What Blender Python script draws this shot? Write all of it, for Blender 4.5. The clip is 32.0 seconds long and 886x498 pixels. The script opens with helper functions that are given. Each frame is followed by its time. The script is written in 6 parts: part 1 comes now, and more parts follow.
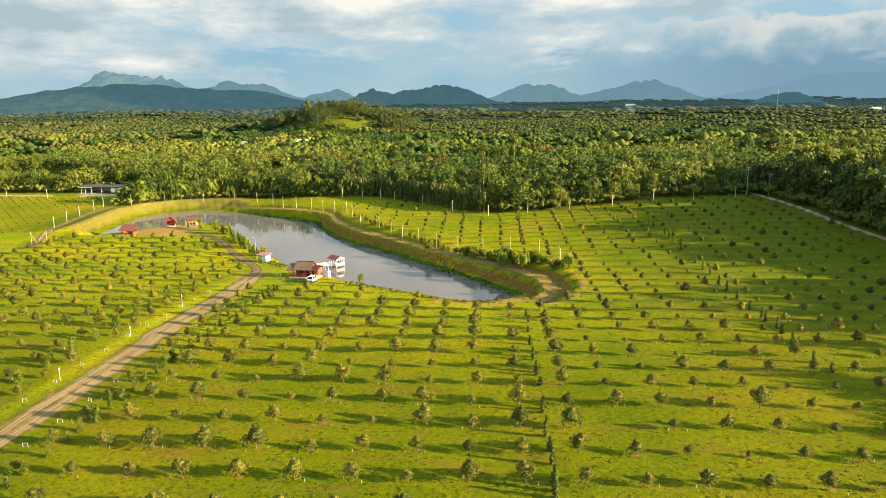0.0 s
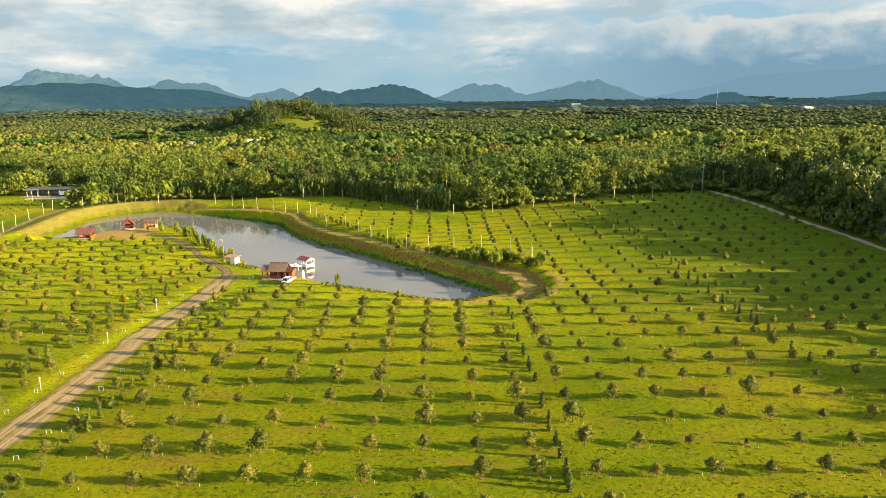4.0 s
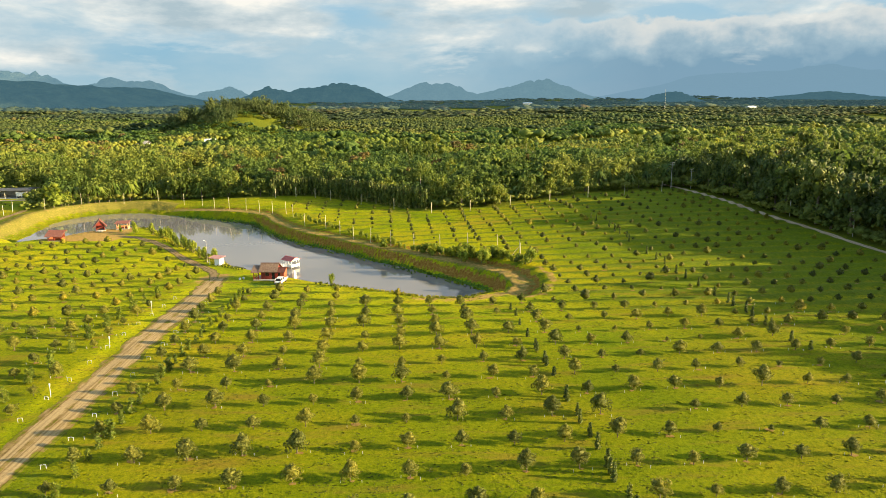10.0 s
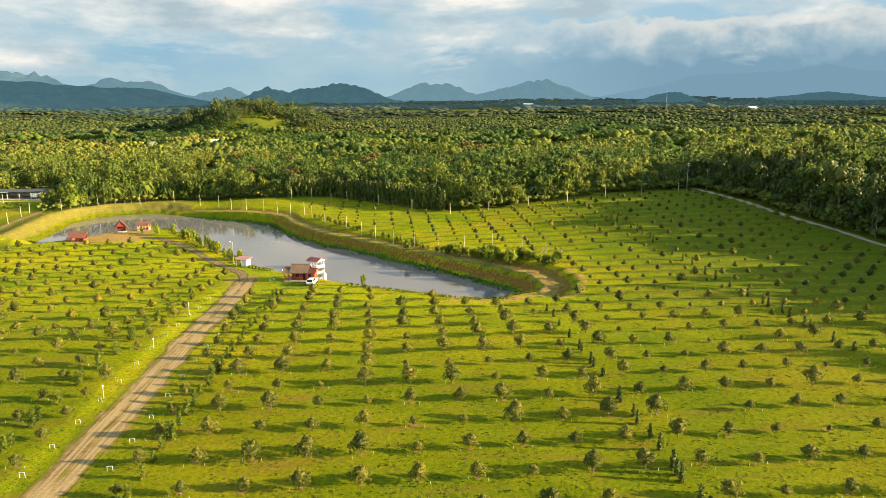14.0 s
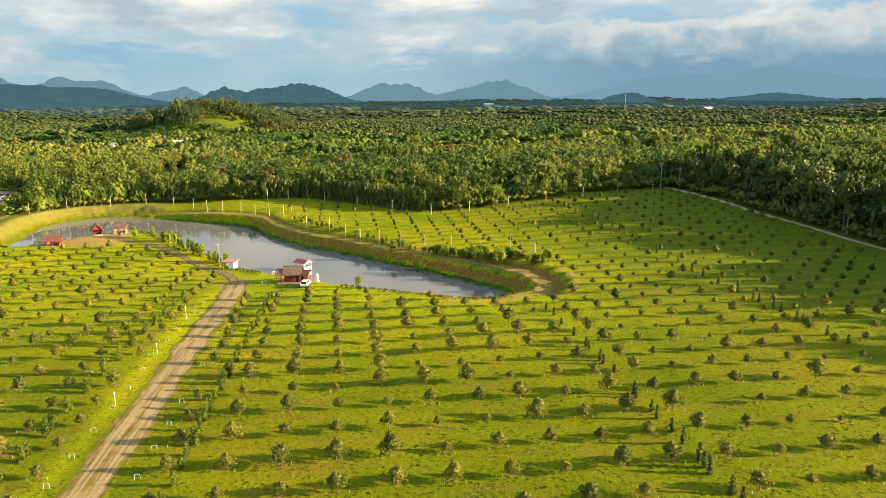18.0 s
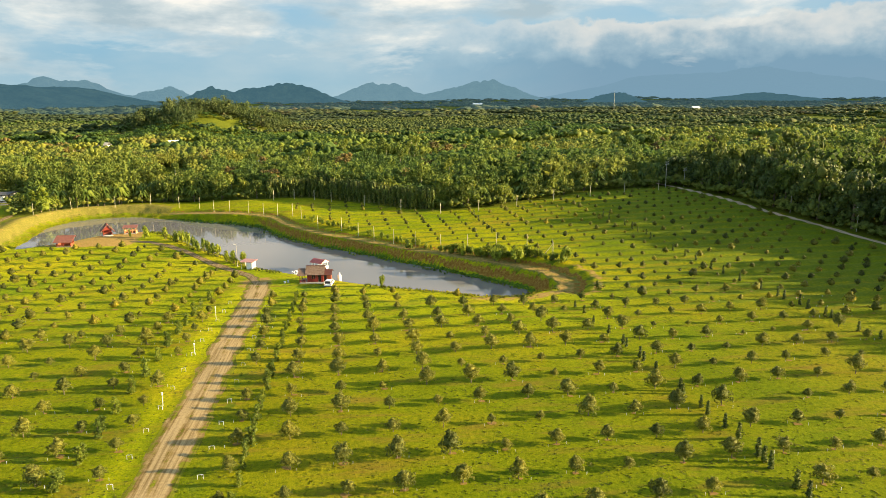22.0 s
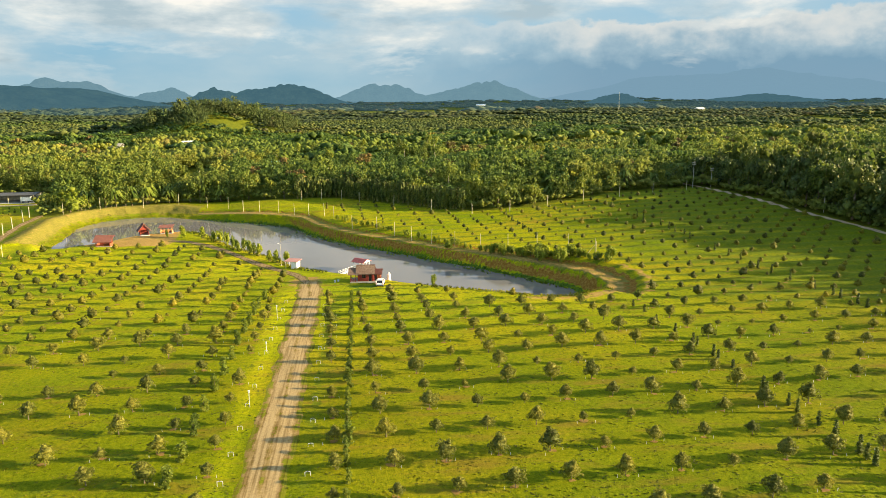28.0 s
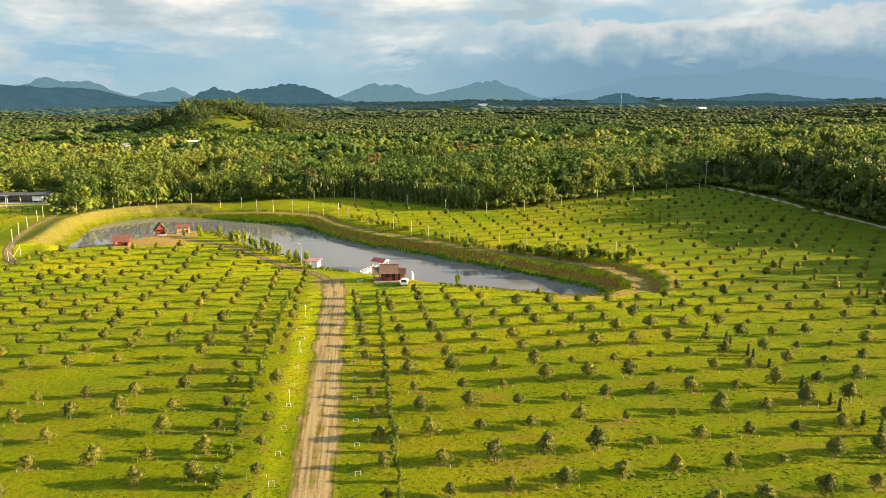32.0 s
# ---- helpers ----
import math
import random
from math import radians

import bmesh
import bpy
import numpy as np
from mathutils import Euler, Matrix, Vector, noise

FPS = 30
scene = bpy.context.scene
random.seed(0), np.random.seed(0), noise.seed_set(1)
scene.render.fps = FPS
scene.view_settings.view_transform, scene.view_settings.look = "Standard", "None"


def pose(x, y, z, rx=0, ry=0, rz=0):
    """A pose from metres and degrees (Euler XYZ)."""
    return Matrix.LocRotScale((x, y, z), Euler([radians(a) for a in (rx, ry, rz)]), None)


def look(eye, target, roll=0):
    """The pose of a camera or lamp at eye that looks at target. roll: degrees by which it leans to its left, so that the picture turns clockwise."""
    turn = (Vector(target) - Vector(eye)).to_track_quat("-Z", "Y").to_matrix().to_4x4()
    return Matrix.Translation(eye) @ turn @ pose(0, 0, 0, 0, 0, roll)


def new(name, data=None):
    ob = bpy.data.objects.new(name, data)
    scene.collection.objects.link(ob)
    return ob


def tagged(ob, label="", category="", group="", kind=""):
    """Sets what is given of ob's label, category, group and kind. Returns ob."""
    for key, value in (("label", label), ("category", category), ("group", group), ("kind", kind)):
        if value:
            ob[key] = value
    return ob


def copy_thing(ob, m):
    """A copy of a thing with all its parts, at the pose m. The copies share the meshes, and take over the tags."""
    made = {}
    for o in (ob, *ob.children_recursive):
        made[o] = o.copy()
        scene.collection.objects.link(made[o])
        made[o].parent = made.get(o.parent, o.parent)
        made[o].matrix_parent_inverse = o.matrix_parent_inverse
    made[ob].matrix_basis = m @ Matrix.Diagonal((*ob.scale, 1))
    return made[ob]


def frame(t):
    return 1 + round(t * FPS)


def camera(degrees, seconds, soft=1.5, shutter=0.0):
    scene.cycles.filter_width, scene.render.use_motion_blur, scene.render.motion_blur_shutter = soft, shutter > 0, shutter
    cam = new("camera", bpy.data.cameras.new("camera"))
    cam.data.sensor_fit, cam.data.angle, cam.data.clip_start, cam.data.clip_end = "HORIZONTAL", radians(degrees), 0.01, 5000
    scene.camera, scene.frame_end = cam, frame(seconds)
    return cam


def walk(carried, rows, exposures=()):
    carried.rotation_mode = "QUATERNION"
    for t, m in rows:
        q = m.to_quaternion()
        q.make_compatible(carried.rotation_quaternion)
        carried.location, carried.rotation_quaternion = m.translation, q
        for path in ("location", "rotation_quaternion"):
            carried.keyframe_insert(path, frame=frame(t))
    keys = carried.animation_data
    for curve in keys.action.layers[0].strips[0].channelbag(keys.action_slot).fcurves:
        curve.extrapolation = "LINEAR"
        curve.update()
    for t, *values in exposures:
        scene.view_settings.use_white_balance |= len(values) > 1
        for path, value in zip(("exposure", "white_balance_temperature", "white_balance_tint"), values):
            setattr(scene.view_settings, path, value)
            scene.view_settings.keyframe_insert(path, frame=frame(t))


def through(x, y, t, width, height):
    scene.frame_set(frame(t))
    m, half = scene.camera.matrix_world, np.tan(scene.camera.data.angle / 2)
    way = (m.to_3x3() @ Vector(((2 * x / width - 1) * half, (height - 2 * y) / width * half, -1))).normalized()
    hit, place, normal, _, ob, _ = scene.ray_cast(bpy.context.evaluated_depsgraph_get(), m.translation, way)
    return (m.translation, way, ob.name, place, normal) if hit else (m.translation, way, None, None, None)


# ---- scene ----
cam = camera(63.7, 32.0, 0.8)
PATH = [
    (0, (9.198, 0.613, 38.626), (8.97, 2.556, 38.207), -0.7),
    (1, (7.602, 0.527, 38.577), (7.412, 2.473, 38.157), -0.7),
    (2, (5.934, 0.279, 38.565), (5.782, 2.228, 38.144), -0.6),
    (3, (4.436, 0.05, 38.604), (4.319, 2.001, 38.183), -0.6),
    (6, (-0.285, -0.418, 38.696), (-0.306, 1.537, 38.272), -0.6),
    (7, (-1.762, -0.494, 38.71), (-1.762, 1.46, 38.285), -0.5),
    (8, (-3.314, -0.578, 38.7), (-3.287, 1.376, 38.274), -0.5),
    (9, (-4.864, -0.653, 38.649), (-4.812, 1.3, 38.223), -0.5),
    (10, (-6.447, -0.682, 38.607), (-6.393, 1.272, 38.181), -0.5),
    (11, (-8.115, -0.732, 38.663), (-8.058, 1.221, 38.236), -0.5),
    (12, (-9.926, -0.787, 38.772), (-9.868, 1.166, 38.345), -0.5),
    (13, (-11.75, -0.757, 38.822), (-11.692, 1.196, 38.396), -0.5),
    (14, (-13.592, -0.72, 38.88), (-13.533, 1.234, 38.455), -0.5),
    (17, (-19.092, -0.73, 39.012), (-18.966, 1.22, 38.587), -0.5),
    (18, (-21.088, -0.681, 39.049), (-20.917, 1.265, 38.624), -0.4),
    (19, (-23.036, -0.601, 39.077), (-22.83, 1.342, 38.651), -0.4),
    (20, (-25.009, -0.446, 39.011), (-24.803, 1.497, 38.585), -0.4),
    (21, (-27.008, -0.278, 38.961), (-26.801, 1.665, 38.535), -0.4),
    (22, (-29.065, -0.067, 38.956), (-28.857, 1.876, 38.53), -0.4),
    (23, (-31.132, 0.117, 38.977), (-30.923, 2.06, 38.551), -0.4),
    (24, (-33.075, 0.29, 38.955), (-32.865, 2.233, 38.53), -0.4),
    (25, (-35.01, 0.394, 38.906), (-34.8, 2.337, 38.481), -0.4),
    (28, (-40.154, 0.929, 38.661), (-39.945, 2.873, 38.238), -0.4),
    (29, (-41.613, 1.148, 38.646), (-41.404, 3.092, 38.223), -0.4),
    (30, (-42.977, 1.204, 38.685), (-42.768, 3.147, 38.262), -0.4),
    (31, (-44.207, 1.344, 38.677), (-43.997, 3.287, 38.253), -0.4),
    (32, (-45.364, 1.558, 38.648), (-45.154, 3.502, 38.224), -0.4),
]
walk(cam, [(t, look(eye, target, roll)) for t, eye, target, roll in PATH], exposures=[(0, 2.0, 7200, 6), (32, 2.0, 7200, 6)])

# ---- world, sun, exposure ----
SUN_DIR = Vector((9.0, -1.4, 0.0)).normalized() * math.cos(radians(13)) + Vector((0, 0, math.sin(radians(13))))
world = bpy.data.worlds.new("sky_world")
scene.world = world
world.use_nodes = True
wn = world.node_tree.nodes
sky = wn.new("ShaderNodeTexSky")
sky.sky_type = "NISHITA"
sky.sun_disc = False
sky.sun_elevation = radians(13)
sky.sun_rotation = radians(99)
wn["Background"].inputs[1].default_value = 0.115
world.node_tree.links.new(sky.outputs[0], wn["Background"].inputs[0])
sun_data = bpy.data.lights.new("sun", "SUN")
sun_data.energy = 4.9
sun_data.angle = radians(0.6)
sun_data.color = (1.0, 0.80, 0.50)
sun = new("sun", sun_data)
sun.matrix_world = look(SUN_DIR * 500, (0, 0, 0))

# ---- materials ----


def material(name, rough=0.85, metal=0.0, spec=0.3):
    m = bpy.data.materials.new(name)
    m.use_nodes = True
    b = m.node_tree.nodes["Principled BSDF"]
    b.inputs["Roughness"].default_value = rough
    b.inputs["Metallic"].default_value = metal
    b.inputs["Specular IOR Level"].default_value = spec
    return m, m.node_tree.nodes, m.node_tree.links, b


def coords(n, l, stretch=(1, 1, 1)):
    c = n.new("ShaderNodeTexCoord")
    mp = n.new("ShaderNodeMapping")
    mp.inputs["Scale"].default_value = stretch
    l.new(c.outputs["Object"], mp.inputs["Vector"])
    return mp.outputs["Vector"]


def noise_tex(n, l, vec, scale, detail=4.0, rough=0.6):
    t = n.new("ShaderNodeTexNoise")
    t.inputs["Scale"].default_value = scale
    t.inputs["Detail"].default_value = detail
    t.inputs["Roughness"].default_value = rough
    if vec is not None:
        l.new(vec, t.inputs["Vector"])
    return t.outputs["Fac"]


def ramp(n, l, fac, stops):
    r = n.new("ShaderNodeValToRGB")
    e = r.color_ramp.elements
    while len(e) < len(stops):
        e.new(0.5)
    for k, (p, c) in enumerate(stops):
        e[k].position = p
        e[k].color = (*c, 1) if len(c) == 3 else c
    l.new(fac, r.inputs["Fac"])
    return r.outputs["Color"]


def mix(n, l, fac, a, b, mode="MIX"):
    m = n.new("ShaderNodeMix")
    m.data_type = "RGBA"
    m.blend_type = mode
    if isinstance(fac, float):
        m.inputs[0].default_value = fac
    else:
        l.new(fac, m.inputs[0])
    for k, v in ((6, a), (7, b)):
        if isinstance(v, tuple):
            m.inputs[k].default_value = (*v, 1)
        else:
            l.new(v, m.inputs[k])
    return m.outputs[2]


def math_node(n, l, op, a, b=0.0, clamp=False):
    m = n.new("ShaderNodeMath")
    m.operation = op
    m.use_clamp = clamp
    for k, v in ((0, a), (1, b)):
        if isinstance(v, (int, float)):
            m.inputs[k].default_value = v
        else:
            l.new(v, m.inputs[k])
    return m.outputs[0]


def bump(n, l, b, height, strength=0.4, distance=0.1):
    k = n.new("ShaderNodeBump")
    k.inputs["Strength"].default_value = strength
    k.inputs["Distance"].default_value = distance
    l.new(height, k.inputs["Height"])
    l.new(k.outputs["Normal"], b.inputs["Normal"])


def rough_mat(name, c1, c2, scale=3.0, rough=0.85, bump_s=0.3, metal=0.0, stretch=(1, 1, 1), spec=0.3):
    m, n, l, b = material(name, rough, metal, spec)
    v = coords(n, l, stretch)
    f1 = noise_tex(n, l, v, scale, 6)
    f2 = noise_tex(n, l, v, scale * 7, 4)
    col = mix(n, l, ramp(n, l, f1, ((0.35, (0, 0, 0)), (0.65, (1, 1, 1)))), c1, c2)
    col = mix(n, l, 0.35, col, ramp(n, l, f2, ((0.3, (0.45, 0.45, 0.45)), (0.7, (1, 1, 1)))), "MULTIPLY")
    l.new(col, b.inputs["Base Color"])
    bump(n, l, b, f2, bump_s, 0.03)
    return m


def leaf_mat(name, dark, light, tint, patch=0.12, per_object=False, rough=0.6, grain=0.0, through=0.25):
    """Foliage: each leaf clump differs a little, and trees differ from one another."""
    m, n, l, b = material(name, rough, 0.0, 0.25)
    g = n.new("ShaderNodeNewGeometry")
    col = ramp(n, l, g.outputs["Random Per Island"], ((0.0, dark), (0.55, light), (1.0, tint)))
    if per_object:
        o = n.new("ShaderNodeObjectInfo")
        col2 = ramp(n, l, o.outputs["Random"], ((0.0, (0.55, 0.62, 0.6)), (0.45, (0.95, 0.95, 0.9)), (0.8, (1.12, 1.06, 0.85)), (1.0, (1.15, 1.08, 0.8))))
    else:
        f = noise_tex(n, l, coords(n, l), patch, 2, 0.5)
        col2 = ramp(n, l, f, ((0.3, (0.45, 0.52, 0.5)), (0.45, (0.8, 0.85, 0.8)), (0.58, (1.2, 1.1, 0.8)), (0.72, (1.45, 1.28, 0.8))))
        g2 = noise_tex(n, l, coords(n, l), patch * 0.16, 3, 0.5)
        col2 = mix(n, l, 1.0, col2, ramp(n, l, g2, ((0.36, (0.55, 0.62, 0.62)), (0.5, (1, 1, 1)), (0.64, (1.5, 1.35, 0.9)))), "MULTIPLY")
    col = mix(n, l, 1.0, col, col2, "MULTIPLY")
    if grain:
        g3 = noise_tex(n, l, coords(n, l), grain, 4, 0.75)
        col = mix(n, l, 1.0, col, ramp(n, l, g3, ((0.34, (0.5, 0.55, 0.5)), (0.5, (1, 1, 1)), (0.66, (1.45, 1.38, 1.2)))), "MULTIPLY")
        bump(n, l, b, g3, 0.9, 0.5 / grain)
    l.new(col, b.inputs["Base Color"])
    tr = n.new("ShaderNodeBsdfTranslucent")
    l.new(col, tr.inputs["Color"])
    mx = n.new("ShaderNodeMixShader")
    mx.inputs[0].default_value = through
    l.new(b.outputs[0], mx.inputs[1])
    l.new(tr.outputs[0], mx.inputs[2])
    l.new(mx.outputs[0], n["Material Output"].inputs["Surface"])
    return m


# ---- the lie of the land ----
WATER_Z = -6.6
# the water's edge: hut end, far shore, east tip, near shore
SHORE_FAR = [
    (-136.8, 226.5), (-138.9, 244.8), (-141.4, 262.2), (-137.9, 272.4), (-132.8, 277.5), (-126.6, 280.6), (-117.5, 280.6), (-109.3, 276.5),
    (-96.0, 269.8), (-85.8, 264.2), (-72.1, 257.1), (-66.0, 251.5), (-59.9, 238.2), (-53.8, 228.9), (-44.5, 216.9), (-35.4, 208.6),
    (-27.1, 200.0), (-19.7, 191.3), (-12.6, 185.4), (-6.4, 177.5), (3.2, 166.5), (7.5, 160.5), (8.8, 153), (6.5, 146.5),
]
SHORE_NEAR = [(0, 142.8), (-5, 143.5), (-11, 147), (-17, 150.5), (-22, 153.5), (-29, 158.5), (-36, 164), (-44, 171), (-50, 177.5),
              (-56, 184), (-61, 193), (-67, 199), (-75, 208), (-82, 220), (-90, 230), (-97, 233.5), (-104, 232), (-110, 230),
              (-116, 224), (-121, 217.5), (-127, 213), (-132, 214)]
SHORE = SHORE_FAR + SHORE_NEAR


def smooth(t):
    t = np.clip(t, 0, 1)
    return t * t * (3 - 2 * t)


def shore_distance(x, y):
    """Signed distance to the water's edge (negative in the pond) and whether the nearest piece is on the far shore."""
    p = np.array(SHORE, float)
    q = np.roll(p, -1, 0)
    best = np.full(x.shape, 1e9)
    far = np.zeros(x.shape, bool)
    inside = np.zeros(x.shape, bool)
    for k, (a, b) in enumerate(zip(p, q)):
        d = b - a
        t = np.clip(((x - a[0]) * d[0] + (y - a[1]) * d[1]) / (d @ d), 0, 1)
        dist = np.hypot(x - a[0] - t * d[0], y - a[1] - t * d[1])
        near = dist < best
        best[near] = dist[near]
        far[near] = k < len(SHORE_FAR) - 1
        cross = (a[1] > y) != (b[1] > y)
        inside ^= cross & (x < a[0] + (y - a[1]) * d[0] / (d[1] if d[1] else 1e-9))
    return np.where(inside, -best, best), far


def bank_distance(d, x):
    """Distance from the water on the far bank, in the steps of its profile; the bank widens towards the pond's tip."""
    return d / (1 + 0.5 * smooth((x + 14) / 16))


def plain(x, y):
    """The land without the pond."""
    east = -2.3 * smooth((y - 85) / 110) + 3.5 * smooth((x + 10) / 80) * smooth((y - 150) / 110)
    west = np.interp(y, (85, 112, 128, 140, 153, 165, 176, 195, 220, 260), (0, -0.05, -0.6, -1.2, -1.8, -2.8, -3.4, -3.0, -2.4, -2.0))
    drop = np.maximum(smooth((y - 232) / 25) * smooth((-72 - x) / 35), smooth((-128 - x) / 16) * smooth((y - 185) / 25))
    west = west - 2.2 * drop
    k = smooth((x + 65) / 30)
    z = west * (1 - k) + east * k
    z = z + 0.10 * np.sin(x * 0.11 + 1.3) * np.sin(y * 0.13) + 0.06 * np.sin(x * 0.31 + y * 0.22)
    far = smooth((y - 300) / 500)
    z = z * (1 - far) + far * -4.0
    z = z + 25 * np.exp(-(((x + 205) / 62) ** 2 + ((y - 800) / 90) ** 2)) + 5 * np.exp(-(((x + 120) / 60) ** 2 + ((y - 830) / 80) ** 2))
    z = z + 8 * smooth((y - 1800) / 3000)
    z = z + 3 * smooth((y - 400) / 600) * np.sin(x * 0.008) * np.sin(y * 0.006 + 1)
    return z


def ground(x, y):
    x, y = np.asarray(x, float), np.asarray(y, float)
    z = plain(x, y)
    box = (x > -175) & (x < 40) & (y > 130) & (y < 300)
    if box.any():
        d, far = shore_distance(x[box], y[box])
        wob = 0.8 * np.sin(x[box] * 0.7) * np.sin(y[box] * 0.6 + 1) + 0.5 * np.sin(x[box] * 1.9 + y[box])
        top = z[box]
        prof_near = np.interp(d, (-12, -3, 0, 1.0, 5.0, 6.5), (0, 0.1, 0.32, 0.38, 0.93, 1.0))
        east_side = smooth((x[box] + 115) / 20)
        dd = d + wob * 0.5
        step = bank_distance(d, x[box]) + wob * 0.35
        prof_tip = np.interp(step, (-12, -3, 0, 1.5, 2.7, 6.4, 7.4, 8.6), (0, 0.1, 0.32, 0.41, 0.79, 0.80, 0.93, 1.0))
        prof_side = np.interp(step, (-12, -3, 0, 1.2, 2.2, 6.9, 7.4, 15.0), (0, 0.1, 0.32, 0.40, 0.775, 0.835, 0.905, 1.0))
        tip = smooth((x[box] + 14) / 14)
        prof_far = prof_tip * tip + prof_side * (1 - tip)
        prof_lev = np.interp(dd, (-12, -3, 0, 1.5, 8.0, 9.5), (0, 0.1, 0.32, 0.40, 0.98, 1.06))
        prof = np.where(far, prof_far * east_side + prof_lev * (1 - east_side), prof_near)
        levee = np.where(far, (1 - east_side) * np.exp(-(((d - 9.5) / 3.5) ** 2)) * 0.9, 0)
        low = -8.6
        zz = low + (top - low) * prof + levee
        # keep the water level crossing at the shore
        lift = WATER_Z - (low + (top - low) * 0.32)
        z[box] = zz + lift * np.clip(1 - np.abs(d) / 4, 0, 1)
    # raised planting rows in the field beyond the pond
    row = (y - 0.0527 * (x + 27.5) - 90.4) / 6.32
    amp = 0.24 * smooth((y - 118) / 30) * smooth((x - 8 + (y - 150) * 0.75) / 10) * smooth((290 - y) / 30) * smooth((110 - x) / 10)
    if box.any():
        damp = np.ones_like(z)
        damp[box] = smooth((d - 8) / 4)
        amp = amp * damp
    return z + amp * np.cos(2 * np.pi * row)


def gz(x, y):
    return float(ground(np.array([x], float), np.array([y], float))[0])


# ---- mesh helpers ----


def np_mesh(name, verts, faces, mat):
    """A mesh from arrays; faces of one size."""
    verts, faces = np.asarray(verts, np.float32), np.asarray(faces, np.int32)
    me = bpy.data.meshes.new(name)
    me.vertices.add(len(verts))
    me.vertices.foreach_set("co", verts.ravel())
    k = faces.shape[1]
    me.loops.add(faces.size)
    me.loops.foreach_set("vertex_index", faces.ravel())
    me.polygons.add(len(faces))
    me.polygons.foreach_set("loop_start", np.arange(0, faces.size, k, dtype=np.int32))
    me.polygons.foreach_set("loop_total", np.full(len(faces), k, np.int32))
    me.update(calc_edges=True)
    if mat:
        me.materials.append(mat)
    return me


def part(name, bm, mat, parent=None, label=""):
    me = bpy.data.meshes.new(name)
    bm.to_mesh(me)
    bm.free()
    me.materials.append(mat)
    ob = new(name, me)
    ob.parent = parent
    if label:
        tagged(ob, label)
    return ob


def box_bm(bm, lo, hi, bevel=0.0, turn=None):
    """Adds a box between two corners to a bmesh."""
    c = [(a + b) / 2 for a, b in zip(lo, hi)]
    s = [abs(b - a) for a, b in zip(lo, hi)]
    m = Matrix.Translation(c) @ (turn if turn else Matrix()) @ Matrix.Diagonal((*s, 1))
    made = bmesh.ops.create_cube(bm, size=1, matrix=m)["verts"]
    if bevel:
        edges = list({e for v in made for e in v.link_edges})
        bmesh.ops.bevel(bm, geom=edges, offset=bevel, segments=1, affect="EDGES")
    return bm


def tube(bm, a, b, r1, r2=None, sides=7):
    """A tapered round bar from a to b."""
    a, b = Vector(a), Vector(b)
    d = b - a
    m = Matrix.Translation((a + b) / 2) @ d.to_track_quat("Z", "Y").to_matrix().to_4x4()
    bmesh.ops.create_cone(bm, cap_ends=True, segments=sides, radius1=r1, radius2=r1 if r2 is None else r2, depth=d.length, matrix=m)
    return bm


def leaves(rng, lobes, n, size, flat=0.28):
    """Leaf clumps as small folded quads over the skins of ellipsoid lobes (centre, radii). Arrays of corners and quads."""
    lobes = np.array(lobes, float)
    w = lobes[:, 3] * lobes[:, 5]
    pick = rng.choice(len(lobes), n, p=w / w.sum())
    nrm = rng.normal(size=(n, 3))
    nrm[:, 2] += 0.25
    nrm /= np.linalg.norm(nrm, axis=1)[:, None]
    depth = 1 - 0.35 * rng.random(n) ** 2
    pos = lobes[pick, :3] + nrm * lobes[pick, 3:] * depth[:, None]
    nn = nrm + rng.normal(size=(n, 3)) * flat
    nn /= np.linalg.norm(nn, axis=1)[:, None]
    side = np.cross(nn, rng.normal(size=(n, 3)))
    side /= np.linalg.norm(side, axis=1)[:, None]
    up = np.cross(nn, side)
    s = size * (0.6 + 0.8 * rng.random(n))[:, None]
    droop = nn * s * 0.25
    v = np.stack([pos - side * s * 0.5, pos - up * s * 0.62 - droop, pos + side * s * 0.5, pos + up * s * 0.62 - droop], 1)
    return v.reshape(-1, 3), np.arange(4 * n).reshape(-1, 4)


def lumps(rg, lobes, around, rows, rough=0.27):
    """Uneven rounded masses of foliage, one for each lobe. Arrays of corners and quads."""
    vs, fs, k = [], [], 0
    for x, y, z, a, b_, c in lobes:
        th = np.linspace(0.06, 0.86, rows + 1) * np.pi
        ph = np.linspace(0, 2 * np.pi, around, endpoint=False)
        tt, pp = np.meshgrid(th, ph, indexing="ij")
        r = 1 + rg.normal(size=tt.shape) * rough
        pp = pp + rg.normal(size=tt.shape) * 0.25
        v = np.stack([x + a * r * np.sin(tt) * np.cos(pp), y + b_ * r * np.sin(tt) * np.sin(pp), z + c * r * np.cos(tt)], -1).reshape(-1, 3)
        i, j = np.meshgrid(np.arange(rows), np.arange(around), indexing="ij")
        i, j = i.ravel(), j.ravel()
        j2 = (j + 1) % around
        fs.append(np.stack([i * around + j, (i + 1) * around + j, (i + 1) * around + j2, i * around + j2], 1) + k)
        vs.append(v)
        k += len(v)
    return np.concatenate(vs), np.concatenate(fs)


